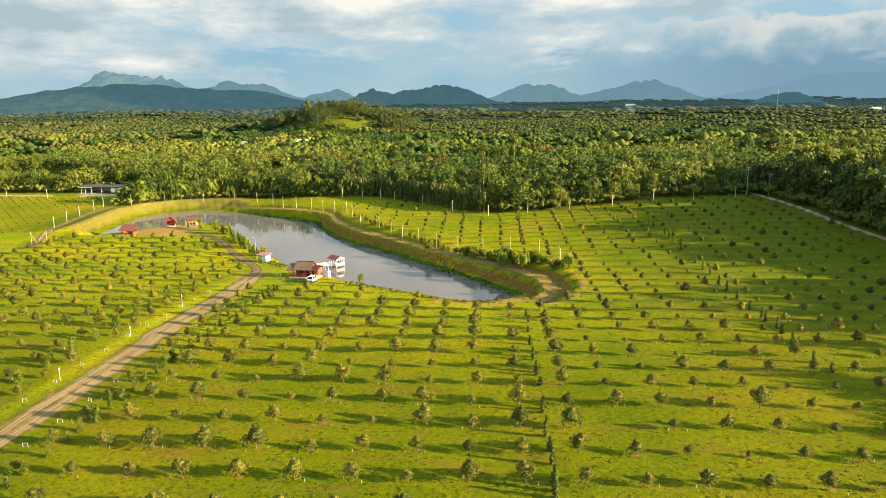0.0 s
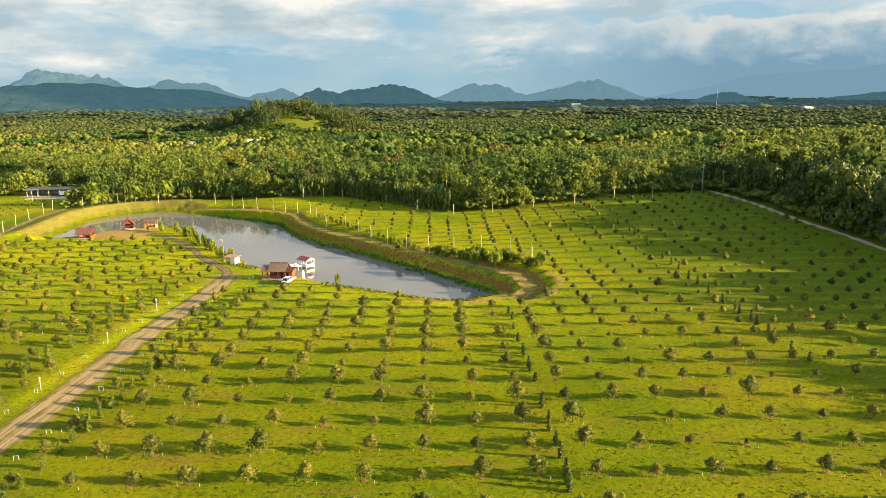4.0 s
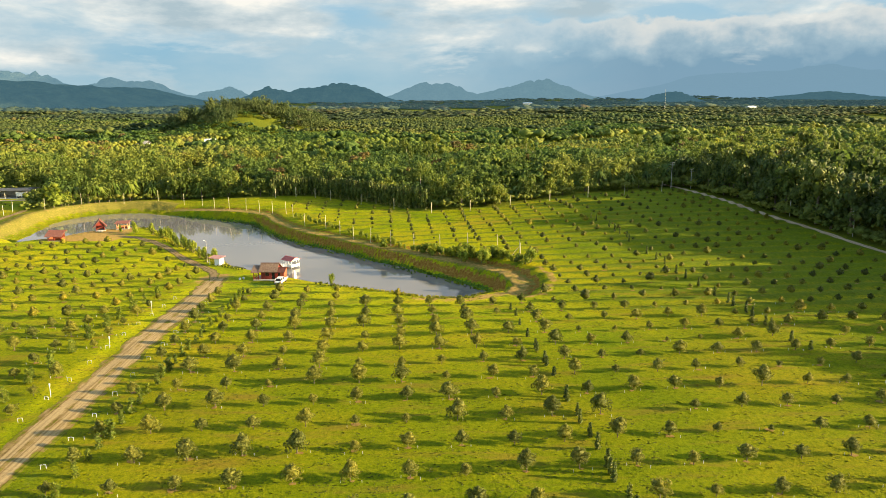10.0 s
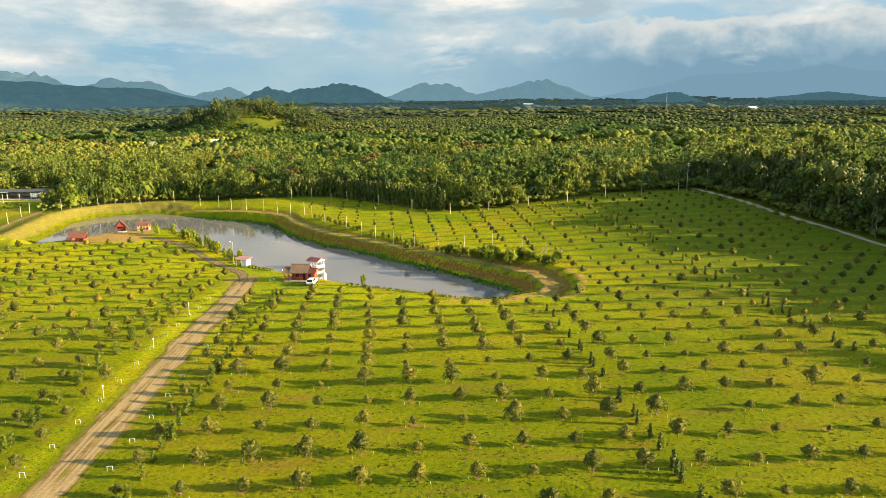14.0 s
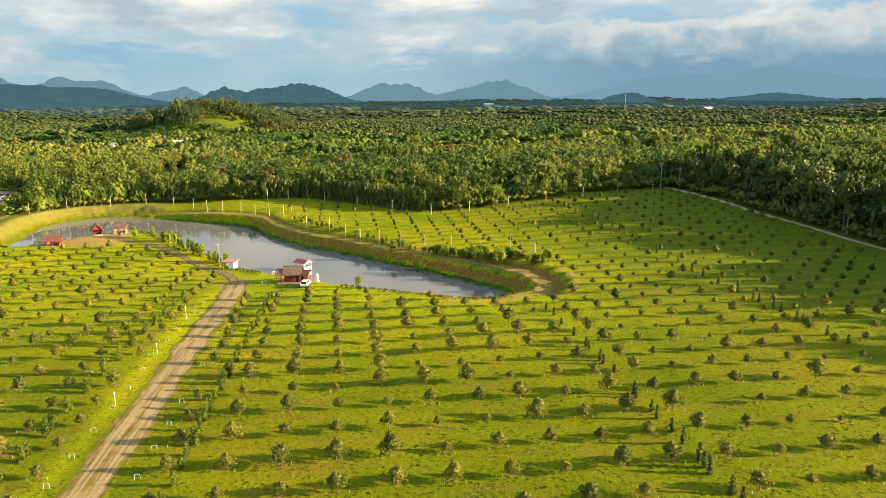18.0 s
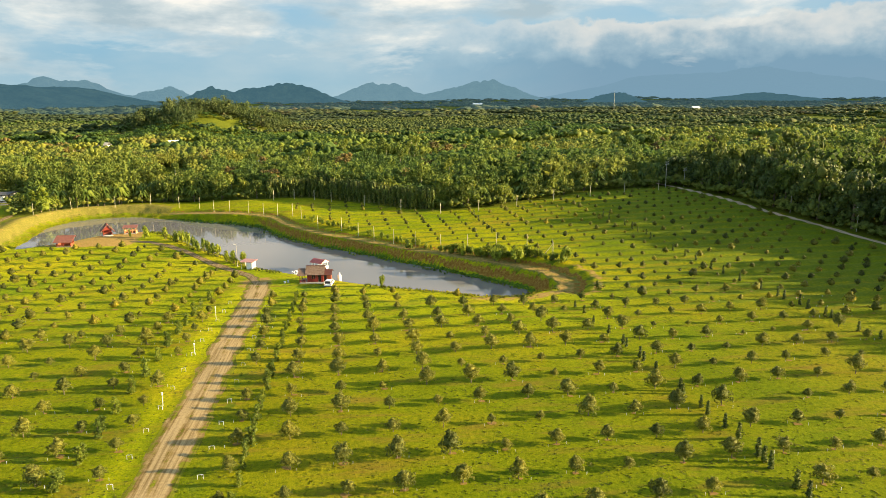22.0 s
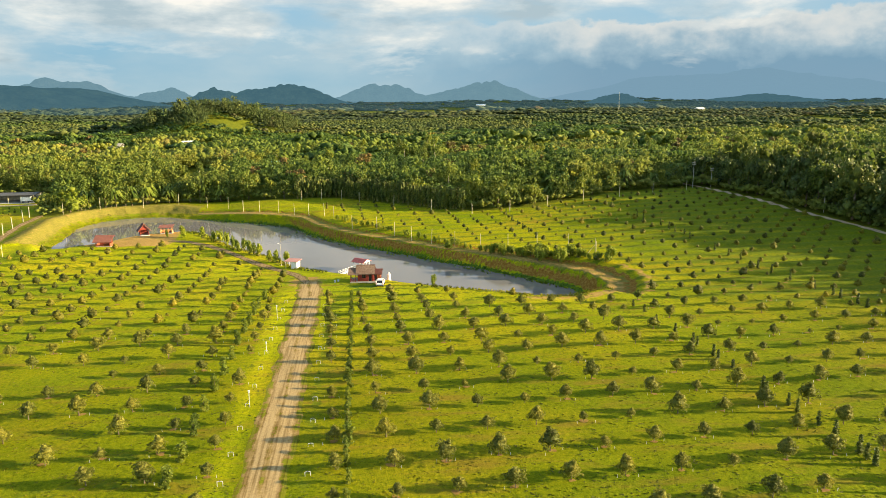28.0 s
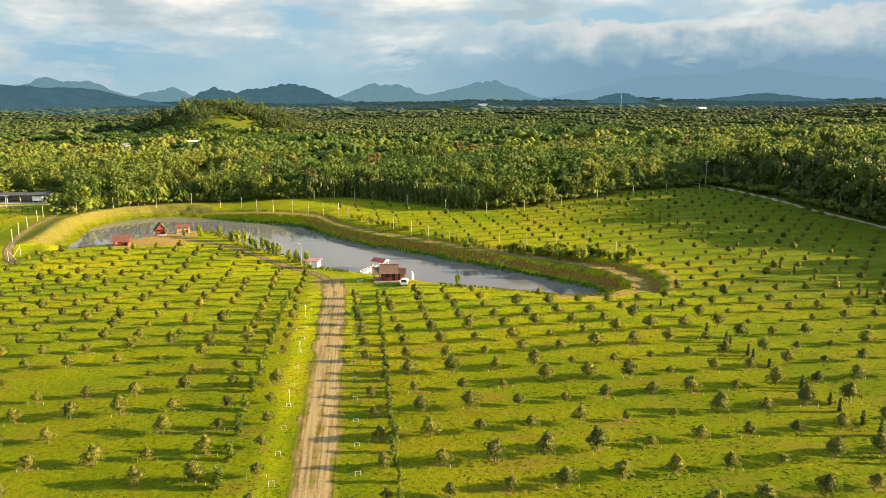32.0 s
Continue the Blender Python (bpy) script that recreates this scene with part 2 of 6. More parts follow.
def scatter(v, f, places, scales, turns, squash=None):
    """Copies of one mesh at many places, as arrays."""
    n, c, s = len(places), np.cos(turns), np.sin(turns)
    sc = np.asarray(scales)[:, None]
    sz = sc if squash is None else sc * np.asarray(squash)[:, None]
    x = (v[None, :, 0] * c[:, None] - v[None, :, 1] * s[:, None]) * sc + places[:, None, 0]
    y = (v[None, :, 0] * s[:, None] + v[None, :, 1] * c[:, None]) * sc + places[:, None, 1]
    z = v[None, :, 2] * sz + places[:, None, 2]
    vv = np.stack([x, y, z], -1).reshape(-1, 3)
    ff = (f[None] + (np.arange(n) * len(v))[:, None, None]).reshape(-1, f.shape[1])
    return vv, ff


def joined(pieces):
    vs, fs, k = [], [], 0
    for v, f in pieces:
        vs.append(v)
        fs.append(f + k)
        k += len(v)
    return np.concatenate(vs), np.concatenate(fs)
# ---- ground sheet ----
gm, n, l, b = material("grassland", 0.97, 0.0, 0.04)
v = coords(n, l)
vrow = coords(n, l, (0.22, 1.0, 1.0))
patch = noise_tex(n, l, v, 0.035, 4)
fine = noise_tex(n, l, v, 1.6, 5, 0.7)
streak = noise_tex(n, l, vrow, 0.35, 5, 0.65)
tuft = noise_tex(n, l, v, 5.0, 3, 0.7)
grass = ramp(n, l, patch, ((0.32, (0.092, 0.130, 0.0045)), (0.5, (0.142, 0.160, 0.0055)), (0.68, (0.195, 0.176, 0.009))))
# far grass brightened in its colour for light over distance; also the lime verge
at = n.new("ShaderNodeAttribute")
at.attribute_name = "far_light_verge"
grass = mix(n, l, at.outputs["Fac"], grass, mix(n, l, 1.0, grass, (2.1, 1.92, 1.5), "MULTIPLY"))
grass = mix(n, l, 0.95, grass, ramp(n, l, fine, ((0.30, (0.5, 0.6, 0.45)), (0.48, (0.95, 0.97, 0.9)), (0.68, (1.35, 1.22, 1.0)))), "MULTIPLY")
grass = mix(n, l, 0.6, grass, ramp(n, l, tuft, ((0.3, (0.5, 0.55, 0.5)), (0.6, (1.1, 1.1, 1.0)))), "MULTIPLY")
dry = ramp(n, l, streak, ((0.53, (0, 0, 0)), (0.68, (1, 1, 1))))
grass = mix(n, l, math_node(n, l, "MULTIPLY", dry, 0.6), grass, (0.18, 0.112, 0.02))
earth = ramp(n, l, fine, ((0.3, (0.1318, 0.0527, 0.0062)), (0.55, (0.2402, 0.1302, 0.02635)), (0.75, (0.3488, 0.2131, 0.05425))))
dirt = ramp(n, l, fine, ((0.3, (0.248, 0.1473, 0.03875)), (0.7, (0.372, 0.248, 0.08138))))
# row layer: weed tones that also stand in for shade on the ground
weeds = ramp(n, l, fine, ((0.3, (0.06588, 0.09688, 0.0062)), (0.6, (0.1162, 0.1434, 0.0093)), (0.8, (0.186, 0.1395, 0.03875))))
reed = ramp(n, l, fine, ((0.3, (0.035, 0.068, 0.010)), (0.6, (0.075, 0.135, 0.014)), (0.8, (0.13, 0.19, 0.022))))
wood = ramp(n, l, fine, ((0.3, (0.05425, 0.07363, 0.00775)), (0.6, (0.1162, 0.1318, 0.0124)), (0.8, (0.155, 0.1395, 0.02713))))
wobble = math_node(n, l, "MULTIPLY", math_node(n, l, "SUBTRACT", noise_tex(n, l, v, 0.6, 5, 0.7), 0.5), 1.4)
col = grass
straw = ramp(n, l, fine, ((0.3, (0.105, 0.103, 0.018)), (0.55, (0.172, 0.150, 0.030)), (0.75, (0.245, 0.195, 0.055))))
for key, layer in (("row", weeds), ("straw", straw), ("forest_floor", wood), ("reed", reed), ("earth", earth), ("track", dirt)):
    at = n.new("ShaderNodeAttribute")
    at.attribute_name = key
    k = math_node(n, l, "ADD", at.outputs["Fac"], wobble)
    k = ramp(n, l, k, ((0.42, (0, 0, 0)), (0.62, (1, 1, 1))))
    col = mix(n, l, k, col, layer)
l.new(col, b.inputs["Base Color"])
h = math_node(n, l, "ADD", fine, math_node(n, l, "MULTIPLY", tuft, 0.6))
bump(n, l, b, h, 0.55, 0.22)
GRASS_MAT = gm

xs = np.concatenate([-np.geomspace(4800, 185, 26), np.arange(-180, 20, 0.9), np.arange(20, 125, 1.3), np.geomspace(130, 4800, 28)])
ys = np.concatenate([-np.geomspace(900, 20, 10), np.arange(0, 118, 2.0), np.arange(118, 292, 0.9), np.geomspace(294, 4900, 70)])
gx, gy = np.meshgrid(xs, ys)
gzv = ground(gx.ravel(), gy.ravel())
gverts = np.stack([gx.ravel(), gy.ravel(), gzv], 1)
w = len(xs)
i, j = np.meshgrid(np.arange(w - 1), np.arange(len(ys) - 1))
q = (j * w + i).ravel()
land = new("ground", np_mesh("ground", gverts, np.stack([q, q + 1, q + 1 + w, q + w], 1), gm))
land.data.polygons.foreach_set("use_smooth", np.ones(len(land.data.polygons), bool))
tagged(land, "sunlit green grass field with dry patches around a dug pond", "ground", "", "structure")
fx, fy = gx.ravel(), gy.ravel()
d, far = shore_distance(fx, fy)
BACK_EDGE = [(-420, 314), (-206, 314), (-204, 334), (-176, 334), (-172, 300), (-158, 272), (-148, 281), (-140, 287), (-127, 295), (-113, 299), (-90, 296), (-77, 289),
             (-66, 292), (-50, 292), (-30, 274), (-10, 254), (5, 250), (40, 260), (60, 270), (104, 280)]
bx, by = np.array(BACK_EDGE).T


def lane_x(y):
    return np.interp(y, (120, 160, 179, 192, 203, 216, 229, 247, 262, 274, 290), (113.5, 112, 110.2, 108.2, 106.2, 103.6, 101.2, 99.8, 97.8, 95.5, 93))


def back_line(x):
    return np.interp(x, bx, by)


floor_mask = np.maximum(smooth((fy - back_line(fx) + 2) / 3) * (fx < 104), smooth((fx - lane_x(fy) - 1.6) / 1.5))
east = smooth((fx + 112) / 14)
bd = bank_distance(d, fx)
earth_mask = far * east * (0.85 * smooth((bd - 0.9) / 0.4) * smooth((2.7 - bd) / 0.4) * smooth((fx + 80) / 20) + 0.9 * smooth((bd - 6.2) / 0.3) * smooth((7.4 - bd) / 0.3) + 0.5 * smooth((fx + 6) / 8) * smooth((bd - 3) / 0.5) * smooth((6.5 - bd) / 0.5))
earth_mask = earth_mask + (~far) * smooth((fx + 22) / 8) * (fy < 170) * smooth((d - 0.8) / 0.8) * smooth((6.4 - d) / 1.0)
straw_mask = far * (d > 0) * np.where(fx > -104, 0.95 * smooth((bd - 2.7) / 0.4) * smooth((6.6 - bd) / 0.4), 0.46 * smooth((d - 1.6) / 1.5) * smooth((20 - d) / 2.5))
straw_mask = straw_mask + far * (fx < -105) * 0.5 * smooth((d - 4) / 2) * smooth((13 - d) / 2)
reed_mask = far * east * smooth((d + 0.6) / 0.6) * smooth((1.1 - bd) / 0.5) * (fy < 290)
reed_mask = reed_mask + 0.62 * np.exp(-(((fx + 41.5) / 6.5) ** 2 + ((fy - 149.5) / 4.0) ** 2)) * (d > 3)
track_mask = far * (1 - east) * (0.38 * smooth((d - 6) / 2) * smooth((15 - d) / 2)) + far * smooth((fx + 108) / 6) * smooth((-72 - fx) / 6) * 0.75 * smooth((d - 4.0) / 0.6) * smooth((6.0 - d) / 0.6)
track_mask = track_mask + smooth((fx + 14) / 8) * smooth((170 - fy) / 8) * 0.60 * smooth((d - np.where(far, 11.5, 6.2)) / 1.5) * smooth((np.where(far, 15.5, 11.0) - d) / 1.5) * (fy > 120) * (d > 0)
track_mask = track_mask + (~far) * smooth((-93 - fx) / 6) * smooth((fx + 128) / 5) * 0.72 * smooth((d - 1) / 1.5) * smooth((fy - 205.5 + (fx + 112) * 0.12) / 3) * (fy < 240)
# weeds along the rows; also painted shade on the row stripes and the east
line = (fy - 0.0527 * (fx + 27.5) - 90.4) / 6.326
row_shade_mask = (0.14 + 0.16 * smooth((fx - 5) / 40) + 0.2 * smooth((fx - 42) / 20) + (0.46 + 0.14 * smooth((fx - 5) / 40)) * (0.5 + 0.5 * np.cos(2 * np.pi * line)) ** 2) * (fx > -48) * (floor_mask < 0.5) * smooth((fy - 100) / 40)
# painted brightening grows with distance and fades in the shaded east
far_light_verge_mask = (1 - 0.9 * smooth((fx - 2) / 40)) * smooth((fy - 82) / 60) * (0.75 + 0.25 * smooth((-40 - fx) / 20)) * (1 - far * (1 - east) * (d < 24))
track_mask = track_mask + 0.58 * far * smooth((fx + 100) / 8) * smooth((bd - 2.8) / 0.5) * smooth((5.8 - bd) / 0.5)
track_mask = track_mask + 0.85 * np.exp(-(((fx + 54.2) / 4.6) ** 2 + ((fy - 157.5) / 6.5) ** 4))
line2 = (fy - 0.0765 * (fx + 88.5) - 98.98) / 6.137
row_shade_mask = row_shade_mask + (0.12 + 0.42 * (0.5 + 0.5 * np.cos(2 * np.pi * line2)) ** 2) * (fx < -56) * (~far) * (fy < 208) * (fx > -150)
far_light_verge_mask = far_light_verge_mask * (1 - 0.22 * smooth((-56 - fx) / 3)) * (1 - 0.25 * smooth((-56 - fx) / 3) * smooth((175 - fy) / 25))
far_light_verge_mask = far_light_verge_mask * (1 - 0.5 * far * smooth((fy - 175) / 40))
far_light_verge_mask = far_light_verge_mask + 0.6 * np.exp(-(((fx + 56.4) / 1.5) ** 2)) * (fy < 152)
row_shade_mask = row_shade_mask + 0.5 * np.exp(-(((fx + 47.4) / 1.7) ** 2)) * (fy < 140)
for key, val in (("far_light_verge", far_light_verge_mask), ("row", row_shade_mask), ("straw", np.clip(straw_mask, 0, 1)), ("forest_floor", floor_mask), ("earth", np.clip(earth_mask, 0, 1)), ("reed", reed_mask), ("track", np.clip(track_mask, 0, 1))):
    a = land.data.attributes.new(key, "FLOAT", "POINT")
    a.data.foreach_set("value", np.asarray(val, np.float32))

# pond water
wm, n, l, b = material("pond_water", 0.05, 0.0, 0.5)
b.inputs["Base Color"].default_value = (0.150, 0.143, 0.140, 1)
b.inputs["IOR"].default_value = 1.33
wv = coords(n, l, (1, 0.6, 1))
bump(n, l, b, noise_tex(n, l, wv, 0.9, 3), 0.10, 0.05)
bm = bmesh.new()
cx, cy = -60, 205
ring = []
pts = np.array(SHORE, float)
for k, p in enumerate(pts):
    a, c = pts[k - 1], pts[(k + 1) % len(pts)]
    t = (c - a) / np.linalg.norm(c - a)
    ring.append(bm.verts.new((p[0] - t[1] * 1.2, p[1] + t[0] * 1.2, WATER_Z)))
face = bm.faces.new(ring)
if face.normal.z < 0:
    bmesh.ops.reverse_faces(bm, faces=[face])
bm.normal_update()
water = part("water", bm, wm)
tagged(water, "still grey-brown pond water reflecting the sky", "pond", "", "structure")


# roads: strips that follow the land, with ragged edges
def strip(name, line, half, mat, label, lift=0.03, step=0.8, cols=9):
    rng = np.random.default_rng(len(name) + int(half * 10))
    line = np.array(line, float)
    seg = np.r_[0, np.cumsum(np.hypot(*np.diff(line, axis=0).T))]
    s = np.arange(0, seg[-1], step)
    px, py = np.interp(s, seg, line[:, 0]), np.interp(s, seg, line[:, 1])
    tx, ty = np.gradient(px), np.gradient(py)
    ln = np.hypot(tx, ty)
    nx, ny = ty / ln, -tx / ln
    u = np.linspace(-1, 1, cols)
    wob = 1 + 0.10 * np.interp(s, s[::3], rng.normal(size=len(s[::3])))
    off = u[None, :] * half * wob[:, None]
    x, y = px[:, None] + nx[:, None] * off, py[:, None] + ny[:, None] * off
    prof = lift * (1 - np.abs(u) ** 6)[None, :] - 0.05 * (np.abs(np.abs(u) - 0.45) < 0.2)[None, :] * 0.5 - 0.03 * (np.abs(u) > 0.98)[None, :]
    z = ground(x.ravel(), y.ravel()).reshape(x.shape) + prof + 0.02
    vv = np.stack([x, y, z], -1).reshape(-1, 3)
    a, c = np.meshgrid(np.arange(cols - 1), np.arange(len(s) - 1))
    q = (c * cols + a).ravel()
    me = np_mesh(name, vv, np.stack([q, q + 1, q + 1 + cols, q + cols], 1), mat)
    uvu = np.tile(u, len(s)).astype(np.float32)
    at = me.attributes.new("across", "FLOAT", "POINT")
    at.data.foreach_set("value", uvu)
    ob = new(name, me)
    return tagged(ob, label, "road", "", "structure")


def road_mat(name, pale, brown, green):
    m, n, l, b = material(name, 0.95, 0, 0.1)
    v = coords(n, l)
    vs = coords(n, l, (1.0, 0.25, 1.0))
    at = n.new("ShaderNodeAttribute")
    at.attribute_name = "across"
    a = math_node(n, l, "ABSOLUTE", at.outputs["Fac"])
    f = noise_tex(n, l, v, 0.5, 5, 0.7)
    g = noise_tex(n, l, v, 3.0, 5, 0.7)
    rut = ramp(n, l, math_node(n, l, "ADD", a, math_node(n, l, "MULTIPLY", math_node(n, l, "SUBTRACT", noise_tex(n, l, vs, 0.8, 4), 0.5), 1.0)),
               ((0.0, (0.12, 0.12, 0.12)), (0.24, (0.85, 0.85, 0.85)), (0.5, (0.85, 0.85, 0.85)), (0.7, (0.12, 0.12, 0.12)), (0.82, (0.0, 0.0, 0.0))))
    k = math_node(n, l, "ADD", rut, math_node(n, l, "MULTIPLY", math_node(n, l, "SUBTRACT", f, 0.5), 1.3))
    col = ramp(n, l, k, ((0.0, green), (0.12, brown), (0.55, pale)))
    col = mix(n, l, 0.6, col, ramp(n, l, g, ((0.3, (0.6, 0.58, 0.55)), (0.65, (1.1, 1.1, 1.1)))), "MULTIPLY")
    tyre = noise_tex(n, l, coords(n, l, (1.8, 0.05, 1.0)), 1.6, 4, 0.65)
    col = mix(n, l, 0.85, col, ramp(n, l, tyre, ((0.36, (0.55, 0.48, 0.38)), (0.5, (0.95, 0.92, 0.88)), (0.62, (1.12, 1.1, 1.08)))), "MULTIPLY")
    l.new(col, b.inputs["Base Color"])
    bump(n, l, b, g, 0.5, 0.06)
    return m


FARM_ROAD = road_mat("farm_road_dirt", (0.345, 0.255, 0.125), (0.225, 0.155, 0.052), (0.15, 0.16, 0.010))
TRACK_MAT = road_mat("track_dirt", (0.27, 0.190, 0.095), (0.165, 0.112, 0.045), (0.13, 0.135, 0.012))
LANE_MAT = road_mat("lane_concrete", (0.52, 0.39, 0.28), (0.44, 0.32, 0.22), (0.34, 0.25, 0.15))
strip("road_farm", [(-50.8, 5), (-51.6, 60), (-51.7, 100), (-52.1, 122), (-52.4, 145), (-53.4, 157)], 2.75, FARM_ROAD, "pale dirt farm road with wheel ruts between orchard blocks")
strip("road_track", [(-53.4, 154), (-55.6, 163), (-57.8, 168), (-61.7, 174.5), (-70, 184.5), (-78.4, 197), (-85, 205), (-92, 211), (-98, 213)], 1.25, TRACK_MAT, "narrow brown dirt track along the pond")
strip("road_lane", [(93, 290), (95.5, 274), (97.8, 262), (99.8, 247), (101.2, 229), (103.6, 216), (106.2, 203), (108.2, 192), (110.2, 179), (112, 160), (113.5, 120), (114, 40)], 1.15, LANE_MAT, "pale dirt lane beside dark woods")
strip("road_levee", [(-135, 190), (-143, 203), (-149.8, 217.6), (-155, 237), (-157.5, 252), (-158.5, 266), (-160, 276)], 1.4, TRACK_MAT, "dark dirt track outside the pond levee")
strip("road_village", [(-360, 300), (-240, 304), (-190, 305), (-166, 306)], 1.9, LANE_MAT, "pale village road past a low building")
# ---- orchard ----
bark = rough_mat("bark", (0.10, 0.075, 0.05), (0.18, 0.14, 0.10), 6)
ORCHARD_LEAF = leaf_mat("orchard_leaf", (0.105, 0.122, 0.021), (0.158, 0.170, 0.029), (0.215, 0.207, 0.040), per_object=True, grain=5.0, through=0.42)
white_paint = rough_mat("white_plastic", (0.58, 0.60, 0.59), (0.46, 0.49, 0.49), 4, 0.6)
rng = np.random.default_rng(7)


def orchard_lobes(rg):
    """The branch masses of a young fruit tree: an uneven dome that starts above a bare foot."""
    lobes = [(0, 0, 1.12, 0.90, 0.90, 0.66), (0.1 * rg.normal(), 0.1 * rg.normal(), 1.55, 0.66, 0.66, 0.52), (0.1 * rg.normal(), 0.1 * rg.normal(), 1.95, 0.34, 0.34, 0.34)]
    for a in range(8):
        t = a * 2.4 + 0.8 * rg.random()
        z = 0.62 + 1.1 * rg.random()
        d = 0.92 - 0.30 * max(0.0, z - 0.9)
        q = 0.20 + 0.14 * rg.random()
        lobes.append((d * math.cos(t), d * math.sin(t), z, q, q, q * 0.9))
    return lobes


def young_tree(k):
    """A young fruit tree: short trunk, spreading limbs and a rounded crown."""
    rg = np.random.default_rng(100 + k)
    root = new("fruit_tree")
    bm = bmesh.new()
    tube(bm, (0, 0, -0.2), (0.03, 0.02, 1.8), 0.06, 0.03, 6)
    for a in range(7):
        t = a * 2.4 + rg.random()
        z = 0.5 + 0.2 * a
        tube(bm, (0.02, 0.02, z), ((0.75 - 0.07 * a) * math.cos(t), (0.75 - 0.07 * a) * math.sin(t), z + 0.3), 0.028, 0.012, 4)
    part("trunk", bm, bark, root)
    lobes = orchard_lobes(rg)
    core = [(x, y, z, a * 0.72, b_ * 0.72, c * 0.72) for x, y, z, a, b_, c in lobes[:3]]
    v, f = joined([lumps(rg, core, 7, 4, 0.2), leaves(rg, lobes, 620, 0.135, 1.0)])
    ob = new("crown", np_mesh("crown", v, f, ORCHARD_LEAF))
    ob.data.polygons.foreach_set("use_smooth", np.ones(len(f), bool))
    ob.parent = root
    return root


young = [young_tree(k) for k in range(5)]
TREE_LABEL = "young cone-crowned fruit tree with dull green leaves in grass"


def right_lattice(i, j):
    return -27.48 + 5.984 * i - 0.342 * j, 90.42 + 0.315 * i + 6.326 * j


def left_lattice(i, j):
    return -88.53 + 6.054 * i - 0.166 * j, 98.98 + 0.463 * i + 6.137 * j


spots = []
for i in range(-3, 26):
    for j in range(-7, 30):
        x, y = right_lattice(i, j)
        if y < 55 or x > float(lane_x(y)) - 5.5 or y > float(back_line(np.array([x]))[0]) - 5:
            continue
        if y < 75 and not -75 < x < 62:
            continue
        spots.append((x, y, "right"))
for i in range(-18, 6):
    for j in range(-7, 22):
        x, y = left_lattice(i, j)
        if y < 55 or x < -56 - y * 0.75 or x < -134 or x > -57 + max(0, 0):
            continue
        spots.append((x, y, "left"))
sp = np.array([(a, b) for a, b, _ in spots])
sd, sf = shore_distance(sp[:, 0], sp[:, 1])
keep = []
for (x, y, side), dd, ff in zip(spots, sd, sf):
    if dd < ((12 if y > 160 else 13) if ff else 9.0) or (ff and side == "left"):
        continue
    if -50 < x < -30 and 143 < y < 172:
        continue
    if side == "left" and (y > 206 or (y > 160 and x > float(np.interp(y, (160, 174.5, 184.5, 197, 205), (-55.5, -61.7, -70, -78.4, -85))) - 3)):
        continue
    if rng.random() < 0.035:
        continue
    keep.append((x, y, side))
keep.sort(key=lambda p: math.hypot(p[0] + 18, p[1]))
bulk = []
count = {"right": 0, "left": 0}
for x, y, side in keep:
    x, y = x + rng.normal() * 0.18, y + rng.normal() * 0.22
    s = float(np.clip(rng.normal(np.interp(y, (90, 130, 180), (0.82, 0.78, 0.75)) if x > 15 else np.interp(y, (120, 165, 200), (0.93, 0.76 if side == "right" else 0.84, 0.62 if side == "right" else 0.84)), 0.19), 0.36, 1.3))
    k = int(rng.integers(5))
    if sum(count.values()) < 310:
        count[side] += 1
        t = copy_thing(young[k], pose(x, y, gz(x, y) - 0.03, 0, 0, rng.random() * 360) @ Matrix.Diagonal((s, s, s * (0.86 + 0.24 * rng.random()), 1)))
        tagged(t, TREE_LABEL, "tree", "young fruit trees in the orchard rows")
    else:
        bulk.append((x, y, s, k))
pieces = []
for k in range(5):
    mine = [b for b in bulk if b[3] == k]
    if not mine:
        continue
    a = np.array([(b[0], b[1], gz(b[0], b[1])) for b in mine])
    rg = np.random.default_rng(140 + k)
    lobes = orchard_lobes(rg)
    v, f = joined([lumps(rg, [q[:3] + tuple(0.88 * w for w in q[3:]) for q in lobes[:3]], 6, 3, 0.16), leaves(rg, lobes, 120, 0.21, 0.8)])
    pieces.append(scatter(v, f, a, np.array([b[2] for b in mine]), rng.random(len(mine)) * 6.3, np.full(len(mine), 0.92)))
ORCHARD_FAR = leaf_mat("orchard_leaf_far", (0.075, 0.085, 0.013), (0.12, 0.125, 0.017), (0.165, 0.155, 0.025), 0.16, grain=4.0, through=0.38)
if pieces:
    v, f = joined(pieces)
    tagged(new("orchard_rows", np_mesh("orchard_rows", v, f, ORCHARD_FAR)), "rows of young fruit trees in the far field", "trees", "", "stuff")
for t in young:
    for c in list(t.children):
        bpy.data.objects.remove(c)
    bpy.data.objects.remove(t)
# ---- woods ----


